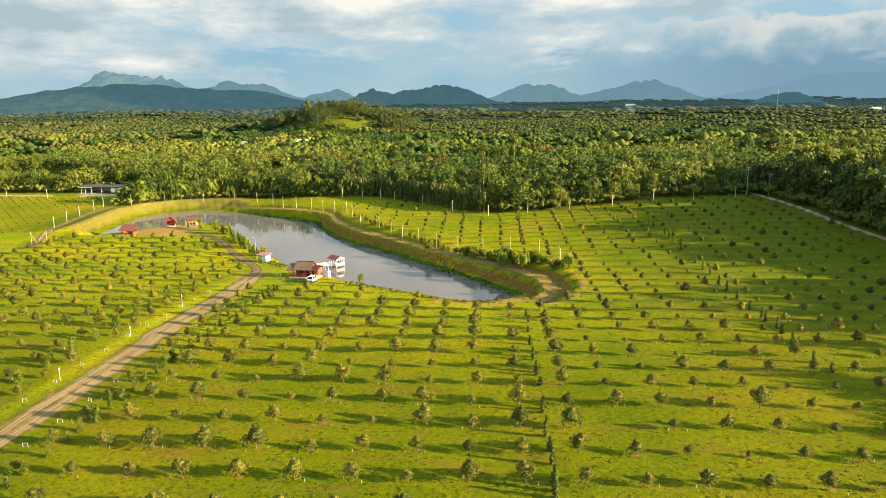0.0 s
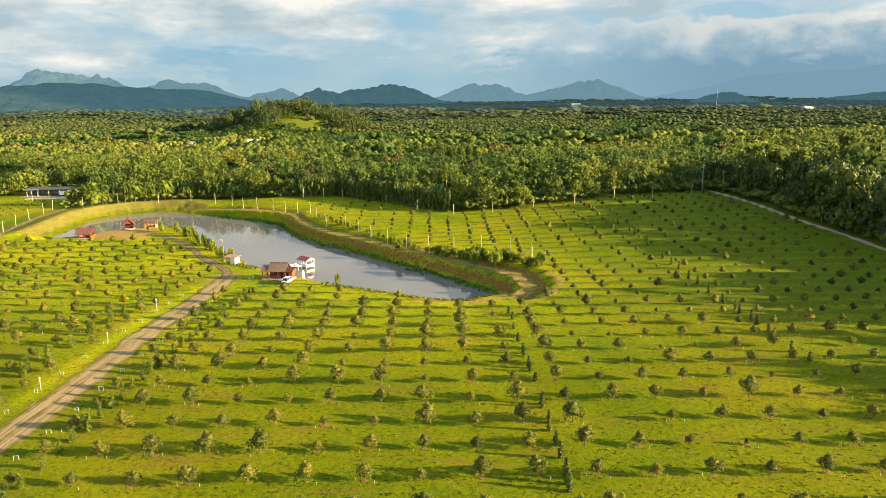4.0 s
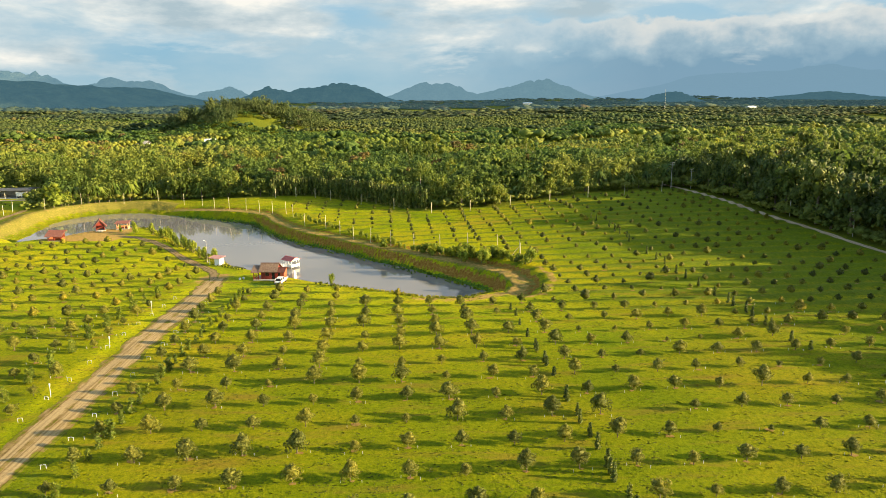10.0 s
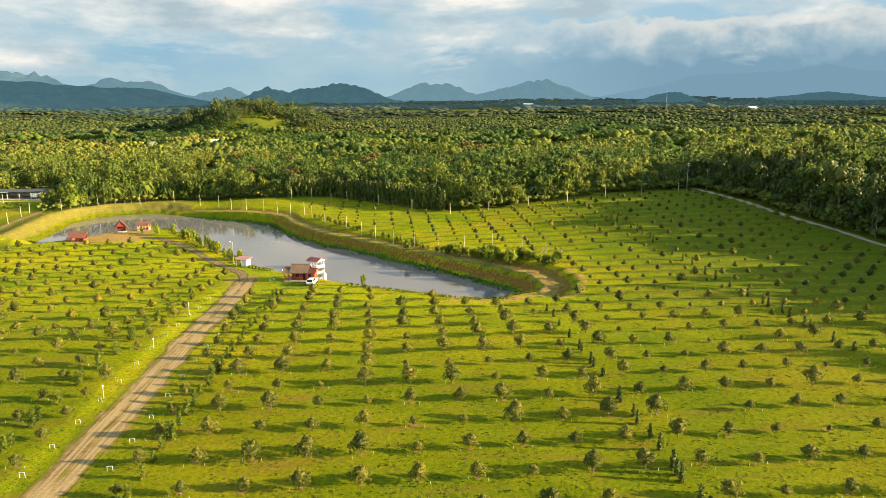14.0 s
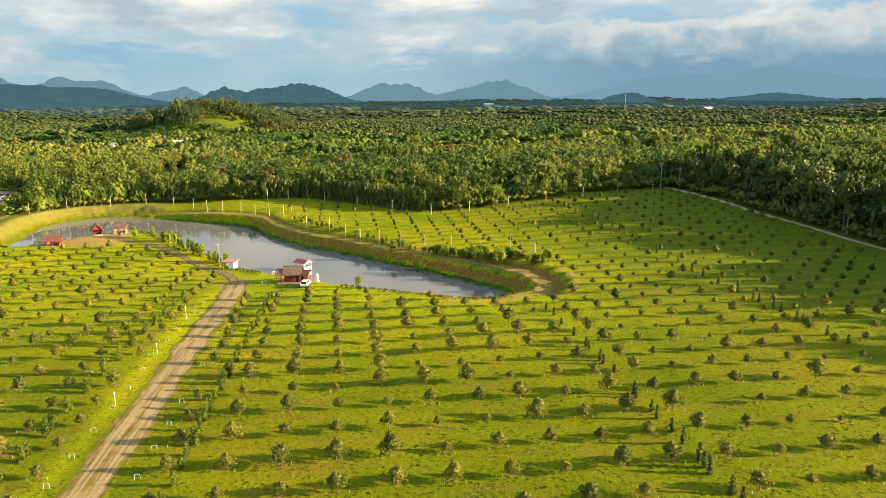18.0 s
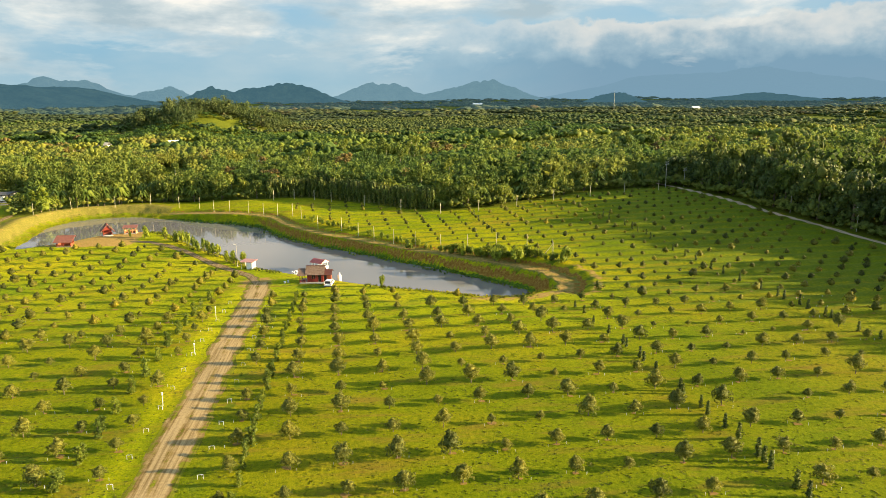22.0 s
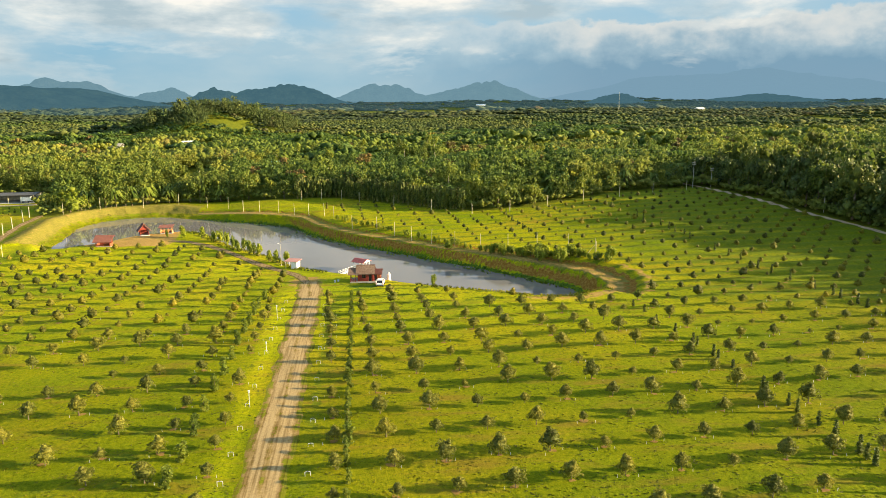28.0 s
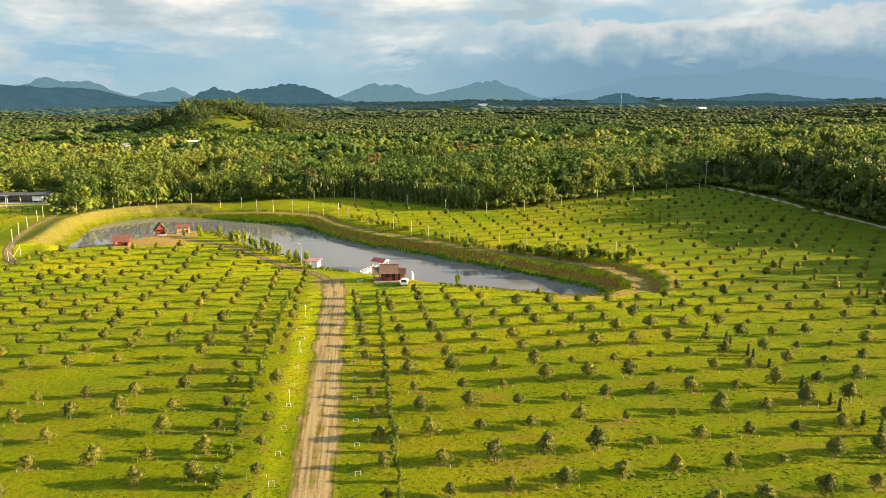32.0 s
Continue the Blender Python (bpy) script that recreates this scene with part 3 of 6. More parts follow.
def wood_mat(name, dark, mid, light, brown=(0.10, 0.075, 0.02), patch=0.02, inner=0.16, grain=2.2):
    """Foliage of many trees in one mesh: each tree has its own tone, each clump of leaves a little of its own."""
    m, n, l, b = material(name, 0.65, 0.0, 0.2)
    at = n.new("ShaderNodeAttribute")
    at.attribute_name = "tone"
    gold = tuple(a * k for a, k in zip(light, (1.10, 1.04, 1.0)))
    col = ramp(n, l, at.outputs["Fac"], ((0.0, dark), (0.35, mid), (0.65, light), (0.84, gold), (0.93, brown), (1.0, brown)))
    g = n.new("ShaderNodeNewGeometry")
    lo = 1 - inner
    col = mix(n, l, 1.0, col, ramp(n, l, g.outputs["Random Per Island"], ((0.0, (lo, lo, lo)), (1.0, (1 + inner, 1 + inner, 1 + inner * 0.7)))), "MULTIPLY")
    f = noise_tex(n, l, coords(n, l), patch, 3, 0.5)
    col = mix(n, l, 1.0, col, ramp(n, l, f, ((0.35, (0.78, 0.84, 0.85)), (0.65, (1.2, 1.12, 0.95)))), "MULTIPLY")
    g = noise_tex(n, l, coords(n, l), grain, 4, 0.75)
    col = mix(n, l, 1.0, col, ramp(n, l, g, ((0.34, (0.78, 0.8, 0.78)), (0.5, (1, 1, 1)), (0.66, (1.2, 1.18, 1.1)))), "MULTIPLY")
    l.new(col, b.inputs["Base Color"])
    bump(n, l, b, g, 1.0, 0.7 / grain)
    tr = n.new("ShaderNodeBsdfTranslucent")
    l.new(col, tr.inputs["Color"])
    mx = n.new("ShaderNodeMixShader")
    mx.inputs[0].default_value = 0.5
    l.new(b.outputs[0], mx.inputs[1])
    l.new(tr.outputs[0], mx.inputs[2])
    l.new(mx.outputs[0], n["Material Output"].inputs["Surface"])
    return m


FOREST_LEAF = wood_mat("forest_leaf", (0.066, 0.116, 0.028), (0.137, 0.186, 0.037), (0.205, 0.230, 0.048), (0.19, 0.14, 0.05))
LANE_LEAF = wood_mat("lane_wood_leaf", (0.032, 0.064, 0.016), (0.062, 0.098, 0.021), (0.10, 0.13, 0.028), (0.11, 0.085, 0.03))
PALM_LEAF = wood_mat("palm_leaf", (0.070, 0.125, 0.026), (0.112, 0.176, 0.033), (0.15, 0.205, 0.038), (0.15, 0.15, 0.04))
STAND_LEAF = wood_mat("plantation_leaf", (0.105, 0.155, 0.028), (0.15, 0.198, 0.035), (0.19, 0.216, 0.042), (0.18, 0.155, 0.05))
SCRUB_LEAF = wood_mat("scrub_leaf", (0.15, 0.20, 0.03), (0.21, 0.245, 0.036), (0.26, 0.265, 0.045), (0.25, 0.19, 0.065))
# far foliage: distance haze painted in as duller, bluer base colours
FAR_HAZE_LEAF = wood_mat("far_haze_forest_leaf", (0.045, 0.080, 0.028), (0.085, 0.122, 0.040), (0.125, 0.152, 0.050), (0.13, 0.12, 0.05), patch=0.006, grain=0.5)
HAZE_MUTED_LEAF = wood_mat("haze_muted_forest_leaf", (0.040, 0.068, 0.034), (0.066, 0.096, 0.044), (0.095, 0.122, 0.054), (0.10, 0.10, 0.05), patch=0.004, grain=0.3)
HAZE_GLOW_LEAF = wood_mat("haze_glow_forest_leaf", (0.030, 0.052, 0.036), (0.045, 0.072, 0.044), (0.075, 0.10, 0.052), patch=0.003, grain=0.2)
rng = np.random.default_rng(21)


# plantation foliage with the same haze tint in its base colours
FAR_HAZE_STAND = wood_mat("far_haze_plantation_leaf", (0.08, 0.115, 0.036), (0.11, 0.145, 0.042), (0.145, 0.17, 0.05), (0.14, 0.14, 0.055), patch=0.006, grain=0.5)
# bluish emission stands in for distance haze over the farthest woods
hazy = HAZE_GLOW_LEAF.node_tree.nodes["Principled BSDF"].inputs
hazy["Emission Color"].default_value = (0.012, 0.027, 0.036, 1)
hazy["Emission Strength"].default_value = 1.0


def crown_kind(k, n, size, around=6, rows=3, count=9, fill=0.8, foot=0.22, spread=0.40, flat=1.3):
    """A broad-leaved crown about 1 wide and 1 high: uneven masses with ragged leaf clumps on their skins."""
    rg = np.random.default_rng(500 + k)
    lobes = [(0, 0, 0.5 + foot * 0.45, 0.25, 0.25, 0.40 - foot * 0.45)]
    for a in range(count - 1):
        u = rg.random()
        z = foot + 0.08 + (0.84 - foot) * u
        t, r = a * 2.4 + rg.random(), spread * (0.55 + 0.45 * rg.random()) * (1 - 0.55 * u * u)
        q = 0.11 + 0.09 * rg.random()
        lobes.append((r * math.cos(t), r * math.sin(t), z, q, q, q * 0.8))
    core = [(x, y, z, a * fill, b_ * fill, c * fill) for x, y, z, a, b_, c in lobes]
    parts = [lumps(rg, core, around, rows)]
    if n:
        parts.append(leaves(rg, lobes, n, size, flat))
    return joined(parts)


def clump_kind(k, count, size, n=0, leaf=0.1):
    """A few neighbouring treetops seen from afar, about 1 wide and 1 high."""
    rg = np.random.default_rng(1500 + k)
    lobes = []
    for a in range(count):
        t, r = a * 2.4 + rg.random(), 0.46 * math.sqrt((a + 0.3) / count)
        q = size * (0.8 + 0.5 * rg.random())
        lobes.append((r * math.cos(t), r * math.sin(t), 0.50 + 0.30 * rg.random(), q, q, 0.19))
    parts = [lumps(rg, lobes, 5 if n else 4, 2, 0.22)]
    if n:
        parts.append(leaves(rg, lobes, n, leaf, 0.8))
    return joined(parts)


def trunk_kind(sides=5):
    a = np.linspace(0, 2 * np.pi, sides, endpoint=False)
    v = np.concatenate([np.stack([0.03 * np.cos(a), 0.03 * np.sin(a), 0 * a - 0.05], 1), np.stack([0.016 * np.cos(a), 0.016 * np.sin(a), 0 * a + 0.6], 1)])
    f = np.array([(k, (k + 1) % sides, sides + (k + 1) % sides, sides + k) for k in range(sides)])
    return v, f


def jittered(x0, x1, y0, y1, step, rg):
    gx, gy = np.meshgrid(np.arange(x0, x1, step), np.arange(y0, y1, step))
    p = np.stack([gx.ravel(), gy.ravel()], 1)
    return p + rg.normal(size=p.shape) * step * 0.33


def in_view(p, margin=0.0):
    """The fan of land that the flight looks over."""
    x, y = p.T
    return (x > -22 - 0.80 * y - margin) & (x < -16 + 0.80 * y + margin)


WOOD, PALM, STAND, SCRUB, MEADOW = range(5)


def land_use(x, y):
    """The patchwork of the plain: mixed wood, palm groves, plantation stands, scrub and meadows."""
    yy = np.maximum(y, 120.0)
    v_ = 4.6 * np.log(yy / 240.0) + 0.45 * np.sin(x * 0.013 + 1) + 0.25 * np.sin(x * 0.041 + y * 0.01)
    k = np.floor(v_)
    size = 0.30 * 240 * np.exp((k + 0.5) / 4.6)
    c = np.floor(x / size + 0.37 * k + 0.22 * np.sin(y * 0.05))
    h = np.abs(np.sin(k * 12.9898 + c * 78.233) * 43758.5453) % 1
    kind = np.select([h < 0.36, h < 0.54, h < 0.72, h < 0.92], [WOOD, PALM, STAND, SCRUB], MEADOW)
    for x0, y0, a, b_, use in ((-126, 338, 16, 24, SCRUB), (-131, 408, 16, 24, MEADOW), (142, 430, 32, 28, SCRUB), (283, 640, 70, 50, STAND), (560, 1510, 160, 120, STAND), (-172, 740, 26, 22, MEADOW), (-174, 566, 20, 62, MEADOW), (-228, 562, 18, 60, MEADOW), (-89, 417, 7, 20, SCRUB), (-126, 380, 12, 14, SCRUB),
                               (-60, 450, 36, 26, PALM), (-92, 640, 60, 40, PALM)):
        kind = np.where(((x - x0) / a) ** 2 + ((y - y0) / b_) ** 2 < 1, use, kind)
    kind = np.where((kind == MEADOW) & (y < 385) & (x > -100), WOOD, kind)
    return np.where((x > 92) & (y < 330), WOOD, kind), (h * 57.31) % 1


def woods(name, p, height, kinds, label, mat, hvar=0.25, wide=0.8, lot=0.5):
    """Crowns at many places, joined; each tree has a tone of its own."""
    rg = np.random.default_rng(len(p))
    z = ground(p[:, 0], p[:, 1])
    lot = np.broadcast_to(lot, len(p))
    hs = np.clip(rg.normal(1, hvar, len(p)), 0.45, 1.7) * height * (0.62 + 0.76 * lot)
    pick = rg.integers(0, len(kinds), len(p))
    out, tone = [], []
    for k, (v, f) in enumerate(kinds):
        m = pick == k
        if m.any():
            ws = hs[m] * (np.broadcast_to(wide, len(p))[m] + 0.3 * rg.random(m.sum()))
            out.append(scatter(v, f, np.c_[p[m], z[m]], ws, rg.random(m.sum()) * 6.3, hs[m] / ws))
            lump_ = np.sin(p[m, 0] * 0.047 + 2 * np.sin(p[m, 1] * 0.019)) * np.sin(p[m, 1] * 0.061 + 2 * np.sin(p[m, 0] * 0.023))
            tone.append(np.repeat(np.clip(0.44 + 0.16 * lump_ + 0.72 * (((lot[m] * 7.3) % 1) - 0.5) + 0.12 * rg.normal(size=m.sum()), 0, 0.99), len(v)))
    v, f = joined(out)
    me = np_mesh(name, v, f, mat)
    me.polygons.foreach_set("use_smooth", np.ones(len(f), bool))
    me.attributes.new("tone", "FLOAT", "POINT").data.foreach_set("value", np.concatenate(tone).astype(np.float32))
    return tagged(new(name, me), label, "trees", "", "stuff")


def palm_kind(k, fronds, broad=1.0):
    """A palm about 1 high: arching fronds from the top of a short stem."""
    rg = np.random.default_rng(700 + k)
    q = []
    for a in range(fronds):
        t = a * 2.4 + rg.random() * 0.4
        lift = 0.10 + 0.42 * rg.random()
        c, s = math.cos(t), math.sin(t)
        pts = []
        for u in (0.0, 0.5, 1.0):
            r = 0.52 * u
            z = 0.52 + lift * math.sin(u * 2.2) - 0.28 * u * u
            w = broad * (0.05, 0.11, 0.02)[int(u * 2)]
            pts.append(((r * c - s * w, r * s + c * w, z - 0.03), (r * c + s * w, r * s - c * w, z - 0.03)))
        for (p0, p1), (p2, p3) in zip(pts, pts[1:]):
            q += [p0, p1, p3, p2]
    w = 0.035
    for a in range(3):
        c, s, c2, s2 = math.cos(a * 2.1) * w, math.sin(a * 2.1) * w, math.cos(a * 2.1 + 2.1) * w, math.sin(a * 2.1 + 2.1) * w
        q += [(c, s, -0.05), (c2, s2, -0.05), (c2, s2, 0.54), (c, s, 0.54)]
    return np.array(q), np.arange(len(q)).reshape(-1, 4)


edge_kinds = [crown_kind(k, 560, 0.052, 5, 2, 16, 0.48, 0.14, 0.42, 0.8) for k in range(6)]
near_kinds = [crown_kind(30 + k, 124, 0.070, 4, 2, 8, 0.46, 0.20, 0.40, 0.9) for k in range(6)]
stand_kinds = [crown_kind(80 + k, 112, 0.070, 4, 2, 7, 0.46, 0.30, 0.36, 0.9) for k in range(5)]
mid_kinds = [clump_kind(10 + k, 5, 0.24, 18, 0.10) for k in range(5)]
small_kinds = [clump_kind(40 + k, 4, 0.25) for k in range(5)]
far_kinds = [clump_kind(60 + k, 3, 0.30) for k in range(5)]
distant_kinds = [lumps(np.random.default_rng(520 + k), [(0, 0, 0.5, 0.5, 0.5, 0.40)], 5, 2, 0.2) for k in range(5)]
palm_kinds = [palm_kind(k, 15) for k in range(3)]
palm_far = [palm_kind(5 + k, 9) for k in range(3)]
trunk_v, trunk_f = trunk_kind()

# trees of the wood's edge, one by one
EDGE_LEAF = leaf_mat("edge_tree_leaf", (0.085, 0.125, 0.020), (0.135, 0.175, 0.026), (0.185, 0.205, 0.034), per_object=True, grain=13.0, through=0.42)
LANE_TREE_LEAF = leaf_mat("lane_tree_leaf", (0.042, 0.070, 0.016), (0.075, 0.105, 0.022), (0.115, 0.135, 0.030), per_object=True, grain=13.0)
lane_meshes = [np_mesh("crown", v, f, LANE_TREE_LEAF) for v, f in edge_kinds]
edge_meshes = [np_mesh("crown", v, f, EDGE_LEAF) for v, f in edge_kinds]
trunk_mesh = np_mesh("trunk", trunk_v, trunk_f, bark)


def wood_tree(x, y, h, w, k, label, group, crowns=edge_meshes):
    root = new("tree")
    root.matrix_basis = pose(x, y, gz(x, y) - 0.1, 0, 0, rng.random() * 360) @ Matrix.Diagonal((w, w, h, 1))
    for nm, me in (("trunk", trunk_mesh), ("crown", crowns[k])):
        new(nm, me).parent = root
    return tagged(root, label, "tree", group)


p = jittered(-330, 106, 240, 350, 5.6, rng)
dist = p[:, 1] - back_line(p[:, 0])
m = in_view(p) & (dist > 2.5) & (dist < 11) & ~((p[:, 0] > -68) & (p[:, 0] < -4) & (dist < 9))
for x, y in p[m]:
    h = float(np.clip(rng.normal(9.0, 2.4), 4.5, 14)) * (0.75 if x > 8 else 1.0)
    wood_tree(x, y, h, h * (0.6 + 0.35 * rng.random()), int(rng.integers(6)), "tall leafy green tree at the edge of the woods", "trees along the wood's edge")
wood_tree(7.5, 255, 11.5, 12.5, 1, "big round dark green tree at the field corner", "trees along the wood's edge")

wood_tree(109.5, 222, 16.5, 15, 2, "large broad leafy tree beside the dirt lane", "trees along the lane")
BAMBOO_LEAF = leaf_mat("bamboo_leaf", (0.035, 0.055, 0.012), (0.085, 0.12, 0.020), (0.16, 0.18, 0.035), per_object=True)
bamboo_meshes, cane = [], rough_mat("bamboo_cane", (0.16, 0.17, 0.05), (0.24, 0.22, 0.08), 3)
for k in range(3):
    rb = np.random.default_rng(900 + k)
    lobes = []
    for a in range(12):
        t, r = rb.random() * 6.3, 0.32 * rb.random()
        lobes.append((r * math.cos(t), r * math.sin(t), 0.12 + 0.74 * rb.random(), 0.14, 0.14, 0.17))
    bamboo_meshes.append(np_mesh("foliage", *joined([lumps(rb, [q[:3] + tuple(0.7 * w for w in q[3:]) for q in lobes], 5, 2), leaves(rb, lobes, 360, 0.075, 0.8)]), BAMBOO_LEAF))
cane_meshes = []
for a in range(6):
    bm = bmesh.new()
    tube(bm, (0.05 * math.cos(a), 0.05 * math.sin(a), -0.03), (0.16 * math.cos(a), 0.16 * math.sin(a), 0.85), 0.012, 0.006, 5)
    me = bpy.data.meshes.new("cane")
    bm.to_mesh(me)
    bm.free()
    me.materials.append(cane)
    cane_meshes.append(me)
for x in np.arange(-68, -4, 1.9):
    for row in (2.0, 5.5):
        xx, yy = x + rng.normal() * 0.4, float(back_line(np.array([x]))[0]) + row + rng.normal() * 0.5
        h = 8.0 + 1.6 * rng.random()
        root = new("bamboo_clump")
        root.matrix_basis = pose(xx, yy, gz(xx, yy), 0, 0, rng.random() * 360) @ Matrix.Diagonal((h * 0.55, h * 0.55, h, 1))
        for me in cane_meshes:
            new("cane", me).parent = root
        new("foliage", bamboo_meshes[int(rng.integers(3))]).parent = root
        tagged(root, "dense green bamboo clump in a boundary hedge", "bamboo", "bamboo hedge")
p = jittered(92, 134, 104, 292, 6.0, rng)
dist = p[:, 0] - lane_x(p[:, 1])
for x, y in p[in_view(p, 26) & (dist > 4) & (dist < 19)]:
    h = float(np.clip(rng.normal(15.0, 2.4), 9, 20)) * (1.0 if y < 262 else 0.75)
    wood_tree(x, y, h, h * (0.65 + 0.35 * rng.random()), int(rng.integers(6)), "broad dark leafy tree beside the dirt lane", "trees along the lane", lane_meshes)


def mosaic(p, height, k_wood, k_stand, k_palm, near, wide=1.0, mats=(FOREST_LEAF, PALM_LEAF, STAND_LEAF, SCRUB_LEAF)):
    """Plants the patchwork of the plain."""
    use, plot = land_use(p[:, 0], p[:, 1])
    lot = rng.random(len(p))
    w = ((use == WOOD) & (lot > 0.06)) | ((use == MEADOW) & (lot < 0.04)) | ((use == SCRUB) & (lot < 0.10)) | ((use == PALM) & (lot < 0.06))
    woods(near + "_woods", p[w], height, k_wood, "mixed green woods with uneven crowns", mats[0], 0.24, 0.95 * wide, plot[w])
    m = (use == PALM) & ~w | ((use == WOOD) & (lot < 0.06)) | ((use == SCRUB) & (lot > 0.90))
    woods(near + "_palms", p[m], height * 0.72, k_palm, "dark green palm groves on the plain", mats[1], 0.14, 1.15 * wide, plot[m])
    m = (use == STAND) & ~w
    woods(near + "_plantation", p[m], height * 0.95, k_stand, "even light green plantation stands", mats[2], 0.10, 0.85 * wide, plot[m])
    m = (use == SCRUB) & ~w & (lot < 0.90)
    woods(near + "_scrub", p[m], height * 0.36, k_wood, "low lime-green scrub in clearings", mats[3], 0.35, 1.7 * wide, plot[m])


p = jittered(-420, 420, 255, 460, 5.4, rng)
dist = p[:, 1] - back_line(p[:, 0])
m = in_view(p) & (dist > 11)
p2 = np.concatenate([jittered(110, 330, 104, 292, 6.6, rng), jittered(116, 160, 20, 104, 6.2, rng)])
d2 = p2[:, 0] - lane_x(p2[:, 1])
p2 = p2[((d2 > 19) | ((d2 > 4) & ~in_view(p2, 26))) & (in_view(p2, 10) | (p2[:, 0] < 165))]
inner = (p2[:, 0] < 150) & (p2[:, 1] > 130)
woods("lane_woods", p2[inner], 14.5, [crown_kind(70 + k, 260, 0.075, 5, 2, 10, 0.6, 0.18) for k in range(4)], "tall dark woods behind the dirt lane", LANE_LEAF, 0.2, 0.72)
woods("outer_lane_woods", p2[~inner], 14.5, near_kinds, "tall dark woods behind the dirt lane", LANE_LEAF, 0.22, 0.8)
mosaic(p[m & ~((p[:, 0] > 92) & (p[:, 1] < 294))], 7.8, near_kinds, stand_kinds, palm_kinds, "near")
p = np.concatenate([jittered(-330, 100, 240, 350, 3.0, rng), jittered(92, 122, 104, 285, 2.6, rng)])
side_ = p[:, 0] - lane_x(p[:, 1])
dist = np.where(side_ < 0, p[:, 1] - back_line(p[:, 0]), np.where((side_ > 2.4) & (side_ < 8), 5, 99))
m = in_view(p, 10) & (dist > 1.0) & (dist < 9) & ~((p[:, 0] > -70) & (p[:, 0] < -4))
woods("undergrowth", p[m], 2.8, mid_kinds, "tangled green undergrowth at the foot of the woods", FOREST_LEAF, 0.35, 1.1)
p = jittered(-640, 640, 455, 720, 6.6, rng)
mosaic(p[in_view(p)], 7.2, mid_kinds, mid_kinds, palm_far, "middle", 1.15)
p = jittered(-1000, 1000, 715, 1180, 9.0, rng)
mosaic(p[in_view(p)], 6.4, small_kinds, small_kinds, palm_far, "outer", 1.75, (FAR_HAZE_LEAF, PALM_LEAF, FAR_HAZE_STAND, FAR_HAZE_STAND))
p = jittered(-330, -60, 715, 870, 7.5, rng)
p = p[(((p[:, 0] + 195) / 88) ** 2 + ((p[:, 1] - 790) / 74) ** 2 < 1) & ~((np.abs(p[:, 0] + 168) < 26) & (p[:, 1] < 772))]
woods("hill_woods", p, 12.5, near_kinds, "tall dark trees crowning a low hill", FAR_HAZE_LEAF, 0.25, 0.85)
p = jittered(-2000, 2000, 1170, 1720, 13.5, rng)
p = p[in_view(p)]
use, plot = land_use(p[:, 0], p[:, 1])
m = (use == WOOD) | (use == PALM)
woods("far_woods", p[m], 6.5, far_kinds, "distant wooded plain", HAZE_MUTED_LEAF, 0.2, 2.3, plot[m])
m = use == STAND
woods("far_plantation", p[m], 6, far_kinds, "distant light green plantation stands", HAZE_MUTED_LEAF, 0.10, 2.8, plot[m])
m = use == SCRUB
woods("far_scrub", p[m], 3.5, far_kinds, "distant low green scrub", HAZE_MUTED_LEAF, 0.3, 3.6, plot[m])
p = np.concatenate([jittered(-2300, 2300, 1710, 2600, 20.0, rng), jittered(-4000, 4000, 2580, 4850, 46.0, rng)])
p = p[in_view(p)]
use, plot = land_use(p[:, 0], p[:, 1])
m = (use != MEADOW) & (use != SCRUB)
woods("distant_woods", p[m], 8, distant_kinds, "hazy wooded plain near the horizon", HAZE_GLOW_LEAF, 0.3, np.where(p[m][:, 1] < 2590, 2.6, 5.4), plot[m])


# palms among the trees of the wood's edge
PALM_EDGE = leaf_mat("palm_frond", (0.06, 0.10, 0.015), (0.10, 0.145, 0.02), (0.15, 0.18, 0.03), per_object=True)
palm_meshes = []
for k in range(3):
    v, f = palm_kind(20 + k, 30, 0.42)
    palm_meshes.append(np_mesh("fronds", v[:-12], f[:-3], PALM_EDGE))
rs = np.random.default_rng(41)
for k in range(34):
    x = -150 + 85 * (k / 34) + rs.normal() * 2 if k < 22 else 10 + 90 * (k - 22) / 12 + rs.normal() * 2
    y = float(back_line(np.array([x]))[0]) + 2.5 + 9 * rs.random()
    h = 6.0 + 4.0 * rs.random()
    root = new("palm_tree")
    root.matrix_basis = pose(x, y, gz(x, y) - 0.1, 0, 0, rs.random() * 360) @ Matrix.Diagonal((h * 0.95, h * 0.95, h, 1))
    new("trunk", trunk_mesh).parent = root
    new("fronds", palm_meshes[k % 3]).parent = root
    tagged(root, "green palm with arching fronds at the wood's edge", "palm", "palms along the wood's edge")

# tall single trees that stand out of the woods
BROWN_LEAF = leaf_mat("brown_tree_leaf", (0.085, 0.062, 0.02), (0.13, 0.095, 0.03), (0.17, 0.13, 0.04), per_object=True, grain=13.0)
brown_meshes = [np_mesh("crown", *crown_kind(60 + k, 480, 0.05, 5, 3, 14, 0.5, 0.3, 0.42, 1.0), BROWN_LEAF) for k in range(2)]
slim_meshes = []
for k in range(3):
    rb = np.random.default_rng(950 + k)
    lobes = [(0.12 * rb.normal(), 0.12 * rb.normal(), 0.55 + 0.40 * rb.random(), 0.16, 0.16, 0.10) for a in range(9)]
    slim_meshes.append(np_mesh("crown", *leaves(rb, lobes, 480, 0.05, 0.9), EDGE_LEAF))
pale_bark = rough_mat("pale_bark", (0.30, 0.27, 0.21), (0.42, 0.38, 0.31), 4)
tall_trunk = np_mesh("trunk", trunk_v * np.array((0.7, 0.7, 1.25)), trunk_f, pale_bark)
rs = np.random.default_rng(77)
